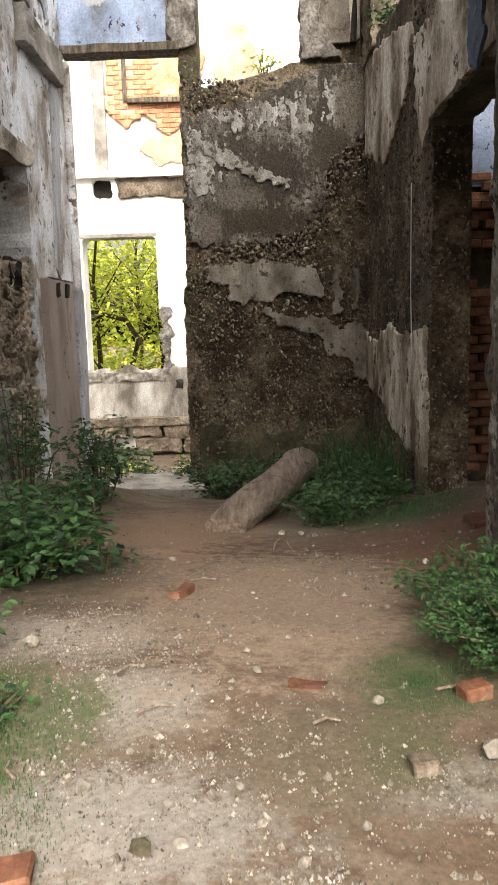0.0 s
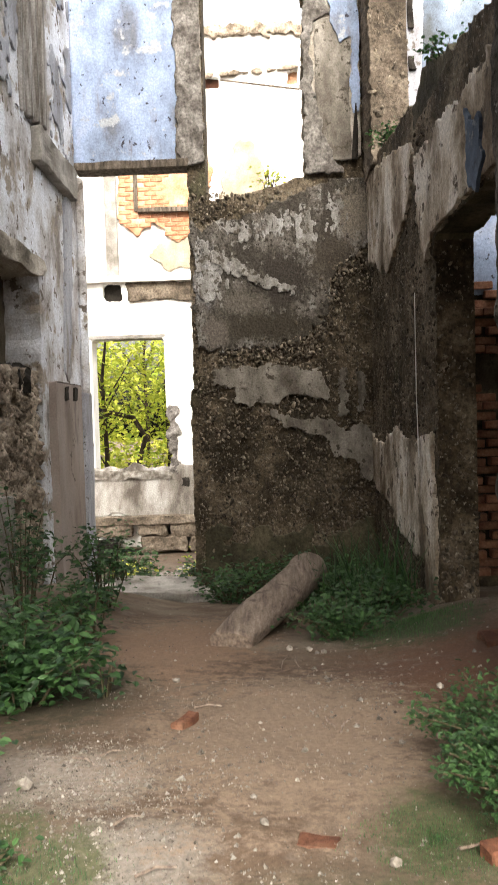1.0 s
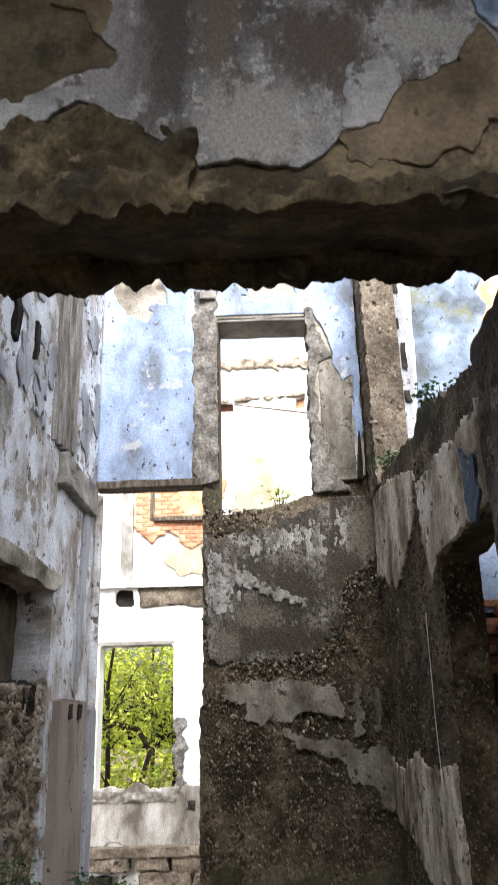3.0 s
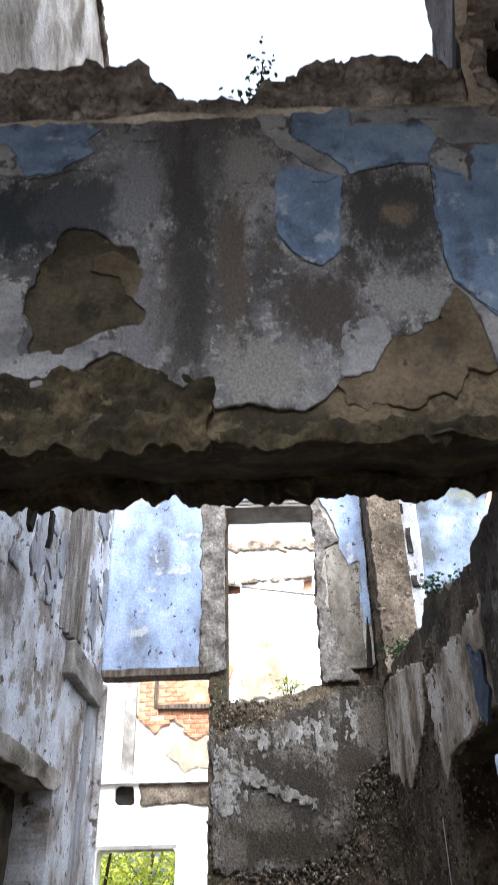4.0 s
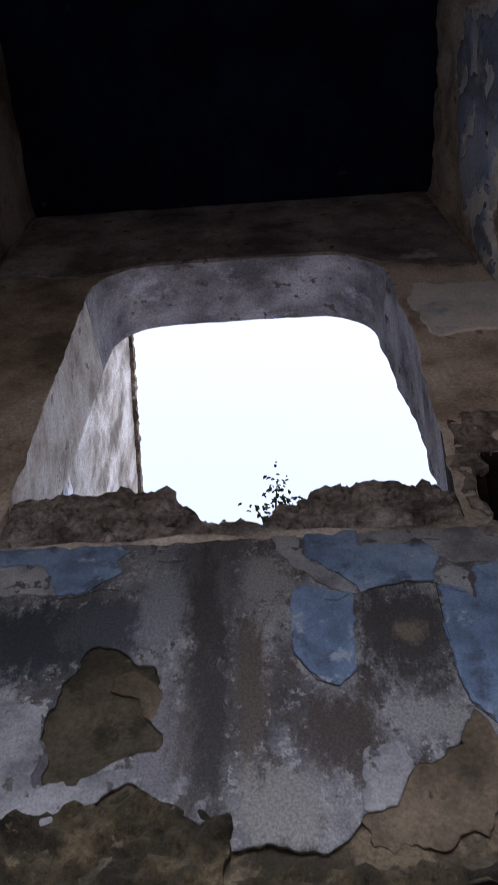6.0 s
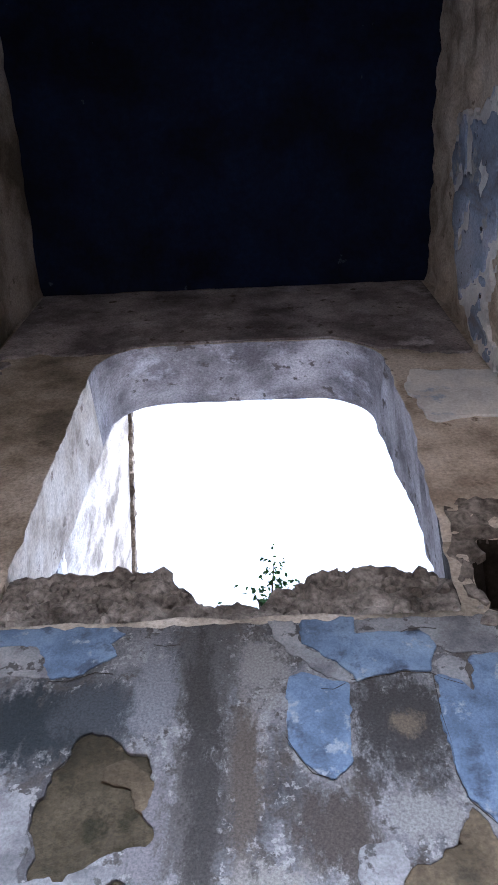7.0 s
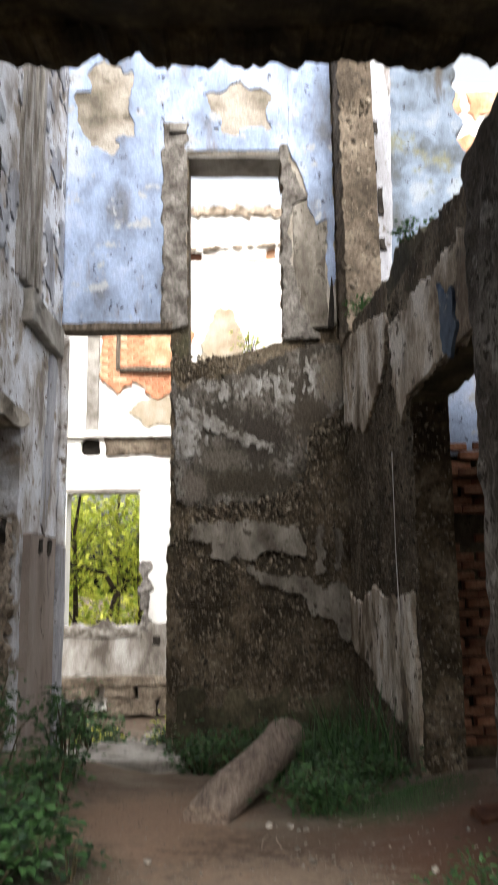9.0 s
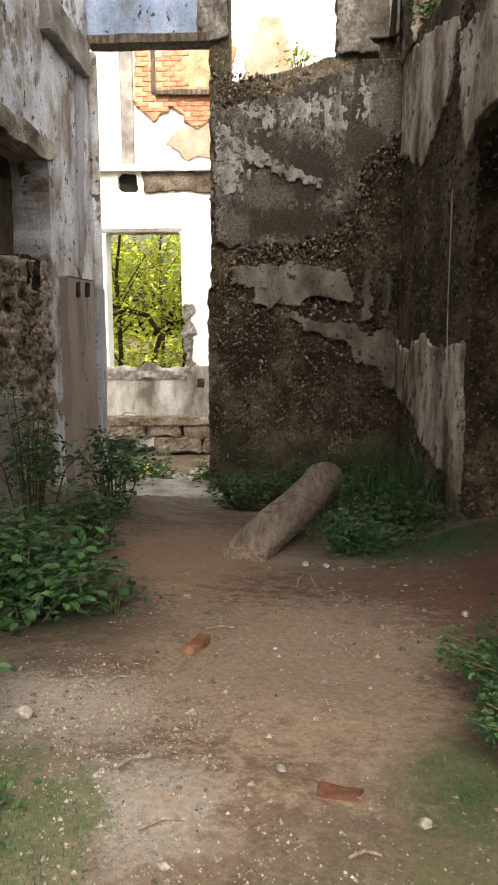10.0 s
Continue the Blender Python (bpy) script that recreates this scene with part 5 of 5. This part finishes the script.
def spot_jamb(r2):
    return (r2.uniform(RX, RX + 0.24), 5.33, r2.uniform(-0.5, 2.05))


def spot_left(r2):
    return (LX - 0.05, r2.uniform(5.3, 6.85), r2.uniform(-0.7, 1.35))


def spot_stub(r2):
    v = r2.uniform(3.5, 7.4)
    return (r2.uniform(0.97, 1.31), 7.77 + 0.05 * (v - 3.4), v)


def spot_sill(r2):
    u, v = r2.uniform(-1.15, 0.58), r2.uniform(3.48, 3.86)
    return (u, 1.485 + 0.12 * (v - 3.4), v) if point_field(sill_field, u, v) > 0.02 else None


embedded("wall_stones", 12000, spot_back, wall_back, (0.007, 0.020), seed=1)
embedded("crescent_stones", 420, spot_crescent, wall_back, (0.009, 0.021), seed=11)
embedded("wall_stones", 6500, spot_right, wall_right, (0.007, 0.019), seed=2)
embedded("jamb_stones", 900, spot_jamb, wall_right, (0.007, 0.020), seed=3)
embedded("recess_stones", 1100, spot_left, wall_left, (0.012, 0.04), 4, M_RUBBLE_LIGHT)
embedded("stub_stones", 1200, spot_stub, stub, (0.01, 0.03), seed=5)

embedded("sill_stones", 700, spot_sill, sill, (0.012, 0.035), 7, M_GREYRUBBLE)
wire = part("cable", tube([(RX - 0.035, 5.86, 1.83), (RX - 0.04, 5.845, 1.1), (RX - 0.035, 5.83, 0.64)], [0.004, 0.004, 0.004], 6), M_WHITE)
tagged(wire, "thin pale cable hanging down the wall", "cable")
branch_hole = part("beam_socket", box_bm(LX - 0.25, LX - 0.02, 6.30, 6.55, 1.22, 1.44, jitter=0.07, cuts=3), M_DARKHOLE, wall_left, "dark beam socket")

junction_box = part("junction_box", box_bm(-0.90, -0.70, BY - 0.09, BY - 0.03, 5.87, 5.97, bevel=0.01, jitter=0.006, cuts=2), M_CONCRETE)
tagged(junction_box, "small grey box fixed above the window", "junction box")

# ---- fallen log ----
A, B = Vector((-0.36, 4.22, -0.19)), Vector((0.17, 6.40, -0.40))
pts, verts, faces = [], [], []
LOG_RINGS, LOG_SIDES = 40, 40
for k in range(LOG_RINGS):
    f = k / (LOG_RINGS - 1)
    c = A.lerp(B, f) + Vector((0.02 * math.sin(f * 3.1), 0, 0.12 * f - 0.03 * max(0, 1 - f * 4)))
    half = 0.100 + 0.036 * min(1, f * 1.6) + 0.005 * math.sin(f * 8)
    flat = 0.92 - 0.37 * max(0.0, 1 - f * 3.5)
    for j in range(LOG_SIDES):
        a = 2 * math.pi * j / LOG_SIDES
        groove = 0.06 * fbm((math.cos(a) * 2.2, math.sin(a) * 2.2, f * 0.9), 3) + 0.035 * fbm((math.cos(a) * 9, math.sin(a) * 9, f * 1.2), 3)
        rr = half * (1 + groove)
        verts.append((c.x + math.cos(a) * rr * 1.08, c.y + 0.10 * math.sin(a) * (1 if f > 0.9 else 0) - 0.05 * math.cos(a) * (1 - f), c.z + math.copysign(abs(math.sin(a)) ** (0.55 + 0.45 * min(1, f * 4)), math.sin(a)) * rr * flat))
    if k:
        for j in range(LOG_SIDES):
            a, b = (k - 1) * LOG_SIDES + j, (k - 1) * LOG_SIDES + (j + 1) % LOG_SIDES
            faces.append([a, b, b + LOG_SIDES, a + LOG_SIDES])
faces.append(list(reversed(range(LOG_SIDES))))
log = part("log", (verts, faces), M_LOG)
for p in log.data.polygons:
    p.use_smooth = len(p.vertices) == 4
end = len(verts) - LOG_SIDES
part("cut_end", (verts[end:], [list(range(LOG_SIDES))]), M_WOOD, log, "dark sawn end of the log")
tagged(log, "weathered greyish brown tree log lying on the earth", "log")

# old post among the bushes
post = part("post", box_bm(-1.88, -1.745, 4.94, 5.06, -0.35, 0.52, bevel=0.012, jitter=0.012, cuts=4), M_CONCRETE)
tagged(post, "short weathered grey post among the bushes", "post")


# ---- loose pieces on the ground ----
def on_ground(bm_or_mesh, name, x, y, material, label, category, group="", turn=0.0, dz=0.0, tilt=0.0):
    ob = part(name, bm_or_mesh, material)
    ob.matrix_basis = pose(x, y, ground_z(x, y) + dz, tilt, 0, turn)
    return tagged(ob, label, category, group)


on_ground(box_bm(-0.036, 0.036, -0.028, 0.028, -0.01, 0.034, bevel=0.005, jitter=0.007, cuts=2), "broken_brick", 0.33, 1.76, M_BRICK, "broken orange-red brick beside the low bush", "brick", turn=20)
on_ground(box_bm(-0.026, 0.026, -0.022, 0.022, -0.012, 0.03, bevel=0.004, jitter=0.006, cuts=2), "stone_block", 0.15, 1.46, M_RUBBLE, "small grey stone block on the earth", "stone", turn=12)
on_ground(box_bm(-0.05, 0.05, -0.03, 0.03, -0.03, 0.006, bevel=0.006, jitter=0.006, cuts=3), "sunken_brick", -0.05, 1.85, M_BRICK, "worn red brick sunk in the earth", "brick", turn=-15)
on_ground(box_bm(-0.025, 0.025, -0.06, 0.06, -0.01, 0.028, bevel=0.006, jitter=0.012, cuts=2), "brick_fragment", -0.445, 2.76, M_BRICK, "brown brick fragment on the path", "brick", turn=-25)
on_ground(box_bm(-0.055, 0.055, -0.04, 0.04, -0.01, 0.03, bevel=0.006, jitter=0.012, cuts=2), "broken_brick", -0.58, 1.17, M_BRICK, "red brick corner on the grit", "brick", turn=10)
on_ground(box_bm(-0.09, 0.09, -0.07, 0.07, -0.01, 0.03, bevel=0.01, jitter=0.02, cuts=2), "red_brick_slab", 0.9, 3.68, M_BRICK, "flat red brick lying by the wall", "brick", turn=10)
on_ground(hull_rock(0.022, 8, 0.8), "dark_stone", -0.363, 1.235, M_MOSSY, "dark burnt lump on the ground", "stone")
for k, (x, y, r) in enumerate(((-0.171, 1.927, 0.014), (-0.16, 1.309, 0.012), (-0.093, 1.196, 0.014), (0.107, 1.74, 0.016), (-0.81, 2.17, 0.03), (-0.43, 1.55, 0.012), (-0.2, 1.42, 0.011), (-0.05, 4.10, 0.024), (0.05, 4.05, 0.02), (0.12, 4.0, 0.02), (-0.05, 2.45, 0.013), (0.25, 2.5, 0.012), (-0.55, 3.4, 0.018), (0.5, 3.1, 0.018), (0.3, 1.5, 0.03), (-0.3, 1.25, 0.016), (0.02, 1.3, 0.012), (-0.5, 1.42, 0.02), (-0.33, 1.36, 0.013))):
    on_ground(hull_rock(r, 40 + k), "pebble", x, y, M_STONE, "pale angular pebble on the earth floor", "stone", "pebbles", turn=k * 50)


def gravel(name, count, spread, size, seed, material):
    """Loose grit, one joined mesh."""
    r2 = random.Random(seed)
    verts, faces = [], []
    for _ in range(count):
        x, y = spread(r2)
        s = size * r2.uniform(0.4, 1.5) * (1.7 if r2.random() < 0.06 else 1)
        z, a = ground_z(x, y) + 0.006 * fbm((x * 14, y * 14, 3.0), 3), r2.uniform(0, 6.28)
        k = len(verts)
        for j in range(5):
            t = a + j * 1.2566
            rr = s * r2.uniform(0.6, 1.2)
            verts.append((x + math.cos(t) * rr, y + math.sin(t) * rr * 0.8, z - 0.003))
        verts.append((x + s * r2.uniform(-0.3, 0.3), y + s * r2.uniform(-0.3, 0.3), z + s * r2.uniform(0.4, 0.9)))
        verts.append((x + s * r2.uniform(-0.5, 0.5), y + s * r2.uniform(-0.5, 0.5), z + s * r2.uniform(0.3, 0.8)))
        faces += [[k + j, k + (j + 1) % 5, k + 5 + (j % 2)] for j in range(5)]
        faces += [[k, k + 5, k + 6], [k + 2, k + 6, k + 5]]
    return tagged(part(name, (verts, faces), material), "scattered pale grit and pebbles on the earth", "gravel", kind="stuff")


def near_spread(r2):
    """Thick on the pale washed patches, thin on the trodden middle."""
    while True:
        x, y = r2.uniform(-0.95, 0.6), 1.0 + 2.4 * r2.random() ** 1.4
        pale = max(math.exp(-((x + 0.65) / 0.35) ** 2 - ((y - 2.15) / 0.4) ** 2), math.exp(-((x + 0.4) / 0.35) ** 2 - ((y - 1.4) / 0.35) ** 2), 0.8 * math.exp(-((x - 0.25) / 0.3) ** 2 - ((y - 1.4) / 0.2) ** 2))
        if 0.5 * fbm((x * 3, y * 3, 7), 3) + 1.2 * pale - 0.25 > r2.uniform(-0.3, 1.0):
            return x, y


gravel("grit", 15000, near_spread, 0.0032, 1, M_GRIT)
gravel("grit", 2600, lambda r2: (r2.uniform(-0.95, 0.6), 1.0 + 2.4 * r2.random() ** 1.4), 0.0030, 12, M_GRIT)
gravel("grit", 1100, lambda r2: (r2.uniform(-1.2, 1.0), r2.uniform(2.4, 7.0)), 0.0062, 2, M_GRIT)
gravel("coarse_grit", 520, near_spread, 0.0085, 3, M_GRIT)
gravel("pale_chips", 420, lambda r2: (r2.gauss(-0.62, 0.2), r2.gauss(2.05, 0.22)), 0.0062, 15, M_STONE)
gravel("pale_chips", 260, lambda r2: (r2.gauss(-0.3, 0.28), r2.gauss(1.42, 0.18)), 0.0055, 16, M_STONE)
gravel("coarse_grit", 70, lambda r2: (r2.uniform(0.0, 0.9), r2.uniform(2.6, 4.2)), 0.012, 14, M_GRIT)


def twig(x, y, turn, length, name="twig"):
    p0 = Vector((0, 0, 0.012))
    ob = part(name, tube([p0, p0 + Vector((length * 0.55, 0.008, 0.004)), p0 + Vector((length, -0.006, 0.0))], [0.0035, 0.003, 0.002], 5), M_LOG)
    ob.matrix_basis = pose(x, y, ground_z(x, y), 0, 0, turn)
    return tagged(ob, "dry brown twig lying on the earth", "twig", "twigs")


for x, y, a, le in ((0.072, 2.6, 70, 0.14), (0.06, 2.66, 110, 0.09), (-0.43, 2.93, 10, 0.10), (-0.74, 2.39, -30, 0.09), (-0.66, 2.40, 35, 0.07), (-0.52, 1.89, 40, 0.07), (-0.44, 1.70, 25, 0.09), (-0.64, 1.45, 120, 0.07), (0.25, 1.78, 5, 0.09), (-0.1, 3.6, 80, 0.2), (-0.02, 3.6, 95, 0.16), (-0.05, 1.62, 15, 0.06)):
    twig(x, y, a, le)


# ---- plants ----
def shrub(name, x, y, radius, height, leaves, leaf, material, label, category="bush", seed=1, stems=10, base=None, spread=1.0):
    r2 = random.Random(seed)
    z0 = ground_z(x, y) if base is None else base
    root = tagged(new(name), label, category)
    root.matrix_basis = pose(x, y, z0)
    sv, sf, lv, lf = [], [], [], []
    for k in range(stems):
        a = r2.uniform(0, 6.28)
        rr = radius * r2.uniform(0.2, 1.0)
        tip = Vector((math.cos(a) * rr * spread, math.sin(a) * rr * spread, height * r2.uniform(0.5, 1.0) * (1 - 0.35 * rr / radius)))
        foot = Vector((tip.x * 0.25, tip.y * 0.25, -0.03))
        mid = foot.lerp(tip, 0.5) + Vector((0, 0, height * 0.15))
        v, f = tube([foot, mid, tip], [0.006, 0.0045, 0.002], 5)
        sf += [[i + len(sv) for i in q] for q in f]
        sv += v
        for _ in range(leaves // stems):
            t = r2.random() ** 0.6
            p = (foot.lerp(mid, t * 2) if t < 0.5 else mid.lerp(tip, t * 2 - 1)) + Vector((r2.gauss(0, 1), r2.gauss(0, 1), r2.gauss(0, 0.7))) * leaf * 1.3
            if p.z < 0.005:
                p.z = 0.005 + r2.random() * 0.03
            d = Vector((r2.gauss(0, 1), r2.gauss(0, 1), r2.uniform(-0.3, 0.6)))
            s = leaf * r2.uniform(0.6, 1.3)
            add_leaf(lv, lf, p, d, Vector((r2.gauss(0, 0.4), r2.gauss(0, 0.4), 1)), s, s * 0.62)
    tagged(part("stem", (sv, sf), M_STEM, root), kind="stuff")
    tagged(part("foliage", (lv, lf), material, root), kind="stuff")
    return root


def grass(name, x, y, radius, height, blades, material, label, seed=1, base=None):
    r2 = random.Random(seed)
    verts, faces = [], []
    z0 = ground_z(x, y) if base is None else base
    for _ in range(blades):
        a, rr = r2.uniform(0, 6.28), radius * (r2.random() ** 0.8 if height < 0.1 else math.sqrt(r2.random())) * (1.35 if r2.random() < 0.2 else 1.0)
        px, py = math.cos(a) * rr, math.sin(a) * rr
        z = (ground_z(x + px, y + py) - z0) if base is None else 0.0
        h, lean, b = height * r2.uniform(0.5, 1.1), r2.uniform(0.1, 0.6), r2.uniform(0, 6.28)
        w = 0.0007 + h * 0.016
        side = Vector((-math.sin(b), math.cos(b), 0)) * w
        k = len(verts)
        for t in (0, 0.4, 0.75, 1.0):
            c = Vector((px + math.cos(b) * lean * h * t * t, py + math.sin(b) * lean * h * t * t, z + h * t * (1 - 0.25 * lean * t)))
            verts += [tuple(c - side * (1 - t * 0.9)), tuple(c + side * (1 - t * 0.9))]
        faces += [[k + 2 * j, k + 2 * j + 1, k + 2 * j + 3, k + 2 * j + 2] for j in range(3)]
    ob = part(name, (verts, faces), material)
    ob.matrix_basis = pose(x, y, z0)
    return tagged(ob, label, "grass", kind="stuff")


shrub("bush", 0.53, 1.98, 0.29, 0.22, 8600, 0.017, M_LEAF_DARK, "low dense dark green weed bush on the earth bank", seed=1, stems=90)
shrub("bush", 0.60, 2.36, 0.34, 0.24, 5200, 0.021, M_LEAF_DARK, "low dense dark green weed bush on the earth bank", seed=2, stems=64)
shrub("bush", -1.12, 3.05, 0.34, 0.34, 1300, 0.045, M_LEAF, "leafy green bush spreading over the path edge", seed=3, stems=24)
shrub("bush", -1.37, 3.45, 0.40, 0.44, 1300, 0.048, M_LEAF, "leafy green bush spreading over the path edge", seed=4, stems=22)
shrub("bush", -1.15, 4.4, 0.34, 0.42, 600, 0.045, M_LEAF, "small leafy bush beside the wall", seed=5, stems=18)
shrub("shrub", -1.62, 4.75, 0.36, 0.95, 620, 0.042, M_LEAF, "tall thin-stemmed shrub with sparse leaves", "shrub", seed=6, stems=15)
shrub("shrub", -1.40, 6.0, 0.36, 0.8, 620, 0.05, M_LEAF, "tall thin-stemmed shrub with sparse leaves", "shrub", seed=7, stems=14)
shrub("weed", -0.80, 3.15, 0.14, 0.17, 70, 0.045, M_LEAF, "drooping leafy weed at the path edge", "weed", seed=8, stems=7)
shrub("weed_patch", 0.28, 4.45, 0.36, 0.24, 1100, 0.038, M_LEAF_DARK, "dark green weeds growing beside the log", "weeds", seed=9, stems=30)
shrub("weed_patch", 0.50, 5.1, 0.38, 0.34, 1000, 0.042, M_LEAF_DARK, "dark green weeds against the wall", "weeds", seed=23, stems=28)
shrub("weed_patch", 0.55, 5.9, 0.40, 0.42, 900, 0.05, M_LEAF_DARK, "dark green weeds against the wall", "weeds", seed=10, stems=26)
shrub("weed_patch", 0.10, 7.4, 0.5, 0.45, 700, 0.06, M_LEAF_DARK, "dark green weeds against the wall", "weeds", seed=11, stems=24)
shrub("weed_patch", -0.50, 7.6, 0.45, 0.42, 700, 0.06, M_LEAF_DARK, "dark green weeds against the wall", "weeds", seed=12, stems=22)
grass("tall_grass", 0.62, 5.7, 0.30, 0.62, 150, M_LEAF_DARK, "clump of tall dark grass against the wall", 1)
grass("tall_grass", 0.25, 6.3, 0.3, 0.5, 60, M_LEAF_DARK, "clump of tall dark grass behind the log", 5)
grass("low_grass", -0.82, 1.60, 0.30, 0.014, 6000, M_LEAF, "thin mossy grass at the edge of the path", 2)
grass("low_grass", -0.72, 1.25, 0.22, 0.012, 3500, M_LEAF, "thin mossy grass at the edge of the path", 6)
grass("low_grass", 0.22, 1.85, 0.18, 0.010, 3000, M_LEAF, "thin mossy grass on the earth", 3)
grass("low_grass", 0.65, 4.35, 0.30, 0.03, 2500, M_LEAF_DARK, "thin grass at the wall foot", 4)
shrub("weed", -0.98, 2.15, 0.18, 0.18, 220, 0.036, M_LEAF, "small green weed at the path edge", "weed", seed=13, stems=10)
shrub("weed", -0.80, 1.68, 0.14, 0.08, 130, 0.024, M_LEAF, "small green weed at the path edge", "weed", seed=14, stems=9)
shrub("weed_patch", -1.55, 9.3, 0.35, 0.35, 360, 0.06, M_LEAF_DARK, "dark weeds beyond the doorstep", "weeds", seed=50, stems=16)
shrub("weed_patch", -0.95, 9.0, 0.25, 0.4, 300, 0.06, M_LEAF_DARK, "dark weeds beyond the doorstep", "weeds", seed=51, stems=14)
shrub("weed_patch", -2.2, 11.5, 0.6, 0.5, 500, 0.08, M_LEAF_DARK, "dark weeds in the room beyond", "weeds", seed=52, stems=20)
shrub("sunlit_weed", -1.80, 9.6, 0.22, 0.42, 120, 0.08, M_LEAF_SUN, "sunlit yellow-green weed beyond the doorstep", "weed", seed=15, stems=9)
shrub("sunlit_weed", -1.0, 9.6, 0.28, 0.5, 160, 0.08, M_LEAF_SUN, "sunlit yellow-green weed beyond the doorstep", "weed", seed=16, stems=10)
shrub("dark_weed", -1.75, 8.75, 0.25, 0.3, 120, 0.06, M_LEAF_DARK, "dark weed growing on the doorstep", "weed", seed=17, stems=9, base=-0.8)
shrub("wall_weed", -0.02, 8.5, 0.16, 0.34, 90, 0.05, M_LEAF_SUN, "small weed rooted on the broken window sill", "weed", seed=18, stems=8, base=3.3)
shrub("wall_weed", 1.12, 7.3, 0.25, 0.22, 240, 0.04, M_LEAF, "weeds rooted on the broken wall top", "weed", seed=19, stems=10, base=3.34)
shrub("wall_weed", 1.1, 5.3, 0.2, 0.22, 200, 0.035, M_LEAF, "weeds rooted on the broken wall top", "weed", seed=20, stems=8, base=3.2)
shrub("wall_weed", 1.15, 7.9, 0.14, 0.5, 130, 0.04, M_LEAF, "green weeds growing in the broken masonry", "weed", seed=21, stems=8, base=3.4)
shrub("sill_sapling", -0.14, 1.92, 0.17, 0.55, 300, 0.024, M_LEAF_DARK, "small sapling rooted behind the broken sill", "sapling", seed=22, stems=7, base=3.92)
shrub("sill_weed", -0.30, 1.90, 0.14, 0.22, 130, 0.020, M_LEAF_DARK, "small weed rooted behind the broken sill", "weed", seed=24, stems=8, base=3.84)


# ---- trees behind the far window ----
def tree(name, x, y, height, limbs, leaves, seed):
    r2 = random.Random(seed)
    root = tagged(new(name), "sunlit tree with yellow-green leaves behind the ruin", "tree", "trees behind the ruin")
    z0 = ground_z(x, y)
    root.matrix_basis = pose(x, y, z0)
    part("trunk", tube([(0, 0, -0.2), (0.08, 0, height * 0.35), (0.0, 0.1, height * 0.7), (0.2, 0, height)], [0.06, 0.05, 0.035, 0.015], 9, 0.1), M_BRANCH, root)
    lv, lf = [], []
    for k in range(limbs):
        a, h = r2.uniform(0, 6.28), height * r2.uniform(0.15, 0.95)
        reach = r2.uniform(0.8, 1.9)
        p0 = Vector((0.05, 0, h * 0.8))
        p2 = Vector((math.cos(a) * reach, math.sin(a) * reach, h + r2.uniform(-0.2, 0.7)))
        p1 = p0.lerp(p2, 0.5) + Vector((0, 0, 0.35))
        part("limb", tube([p0, p1, p2], [0.018, 0.013, 0.006], 6, 0.1), M_BRANCH, root)
        for _ in range(leaves // limbs):
            t = r2.random()
            p = p1.lerp(p2, t) + Vector((r2.gauss(0, 0.35), r2.gauss(0, 0.35), r2.gauss(0, 0.3)))
            s = r2.uniform(0.07, 0.15)
            add_leaf(lv, lf, p, Vector((r2.gauss(0, 1), r2.gauss(0, 1), r2.uniform(-0.8, 0.3))), Vector((r2.gauss(0, 0.5), r2.gauss(0, 0.5), 1)), s, s * 0.55)
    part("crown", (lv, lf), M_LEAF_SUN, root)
    return root


for k, (x, y, h) in enumerate(((-3.55, 16.6, 4.6), (-2.4, 18.0, 4.2), (-4.9, 18.2, 5.0), (-1.2, 18.5, 4.5), (-3.2, 20.2, 5.5), (-6.2, 20.5, 5.5), (-0.5, 21.0, 5.2))):
    tree("tree", x, y, h, 11, 2000, 30 + k)
arch = part("bent_branch", tube([(-3.7, 16.4, 0.9), (-3.3, 16.3, 1.12), (-2.85, 16.3, 1.0), (-2.6, 16.3, 0.6), (-2.75, 16.3, 0.1), (-3.2, 16.3, -0.6), (-3.4, 16.3, -1.4)], [0.04, 0.05, 0.055, 0.055, 0.06, 0.065, 0.07], 8, 0.1), M_BRANCH)
tagged(arch, "dark arching bare branch outside the window", "branch")
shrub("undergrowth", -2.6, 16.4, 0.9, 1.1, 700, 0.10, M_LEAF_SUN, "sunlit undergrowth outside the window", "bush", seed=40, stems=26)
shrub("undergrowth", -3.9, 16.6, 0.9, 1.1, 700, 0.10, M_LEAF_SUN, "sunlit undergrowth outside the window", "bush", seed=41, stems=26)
rb = random.Random(77)
wv, wf = [], []
for _ in range(9000):
    p = Vector((rb.uniform(-12, 5), rb.uniform(22, 25), rb.uniform(-1.4, 6.5)))
    s = rb.uniform(0.18, 0.36)
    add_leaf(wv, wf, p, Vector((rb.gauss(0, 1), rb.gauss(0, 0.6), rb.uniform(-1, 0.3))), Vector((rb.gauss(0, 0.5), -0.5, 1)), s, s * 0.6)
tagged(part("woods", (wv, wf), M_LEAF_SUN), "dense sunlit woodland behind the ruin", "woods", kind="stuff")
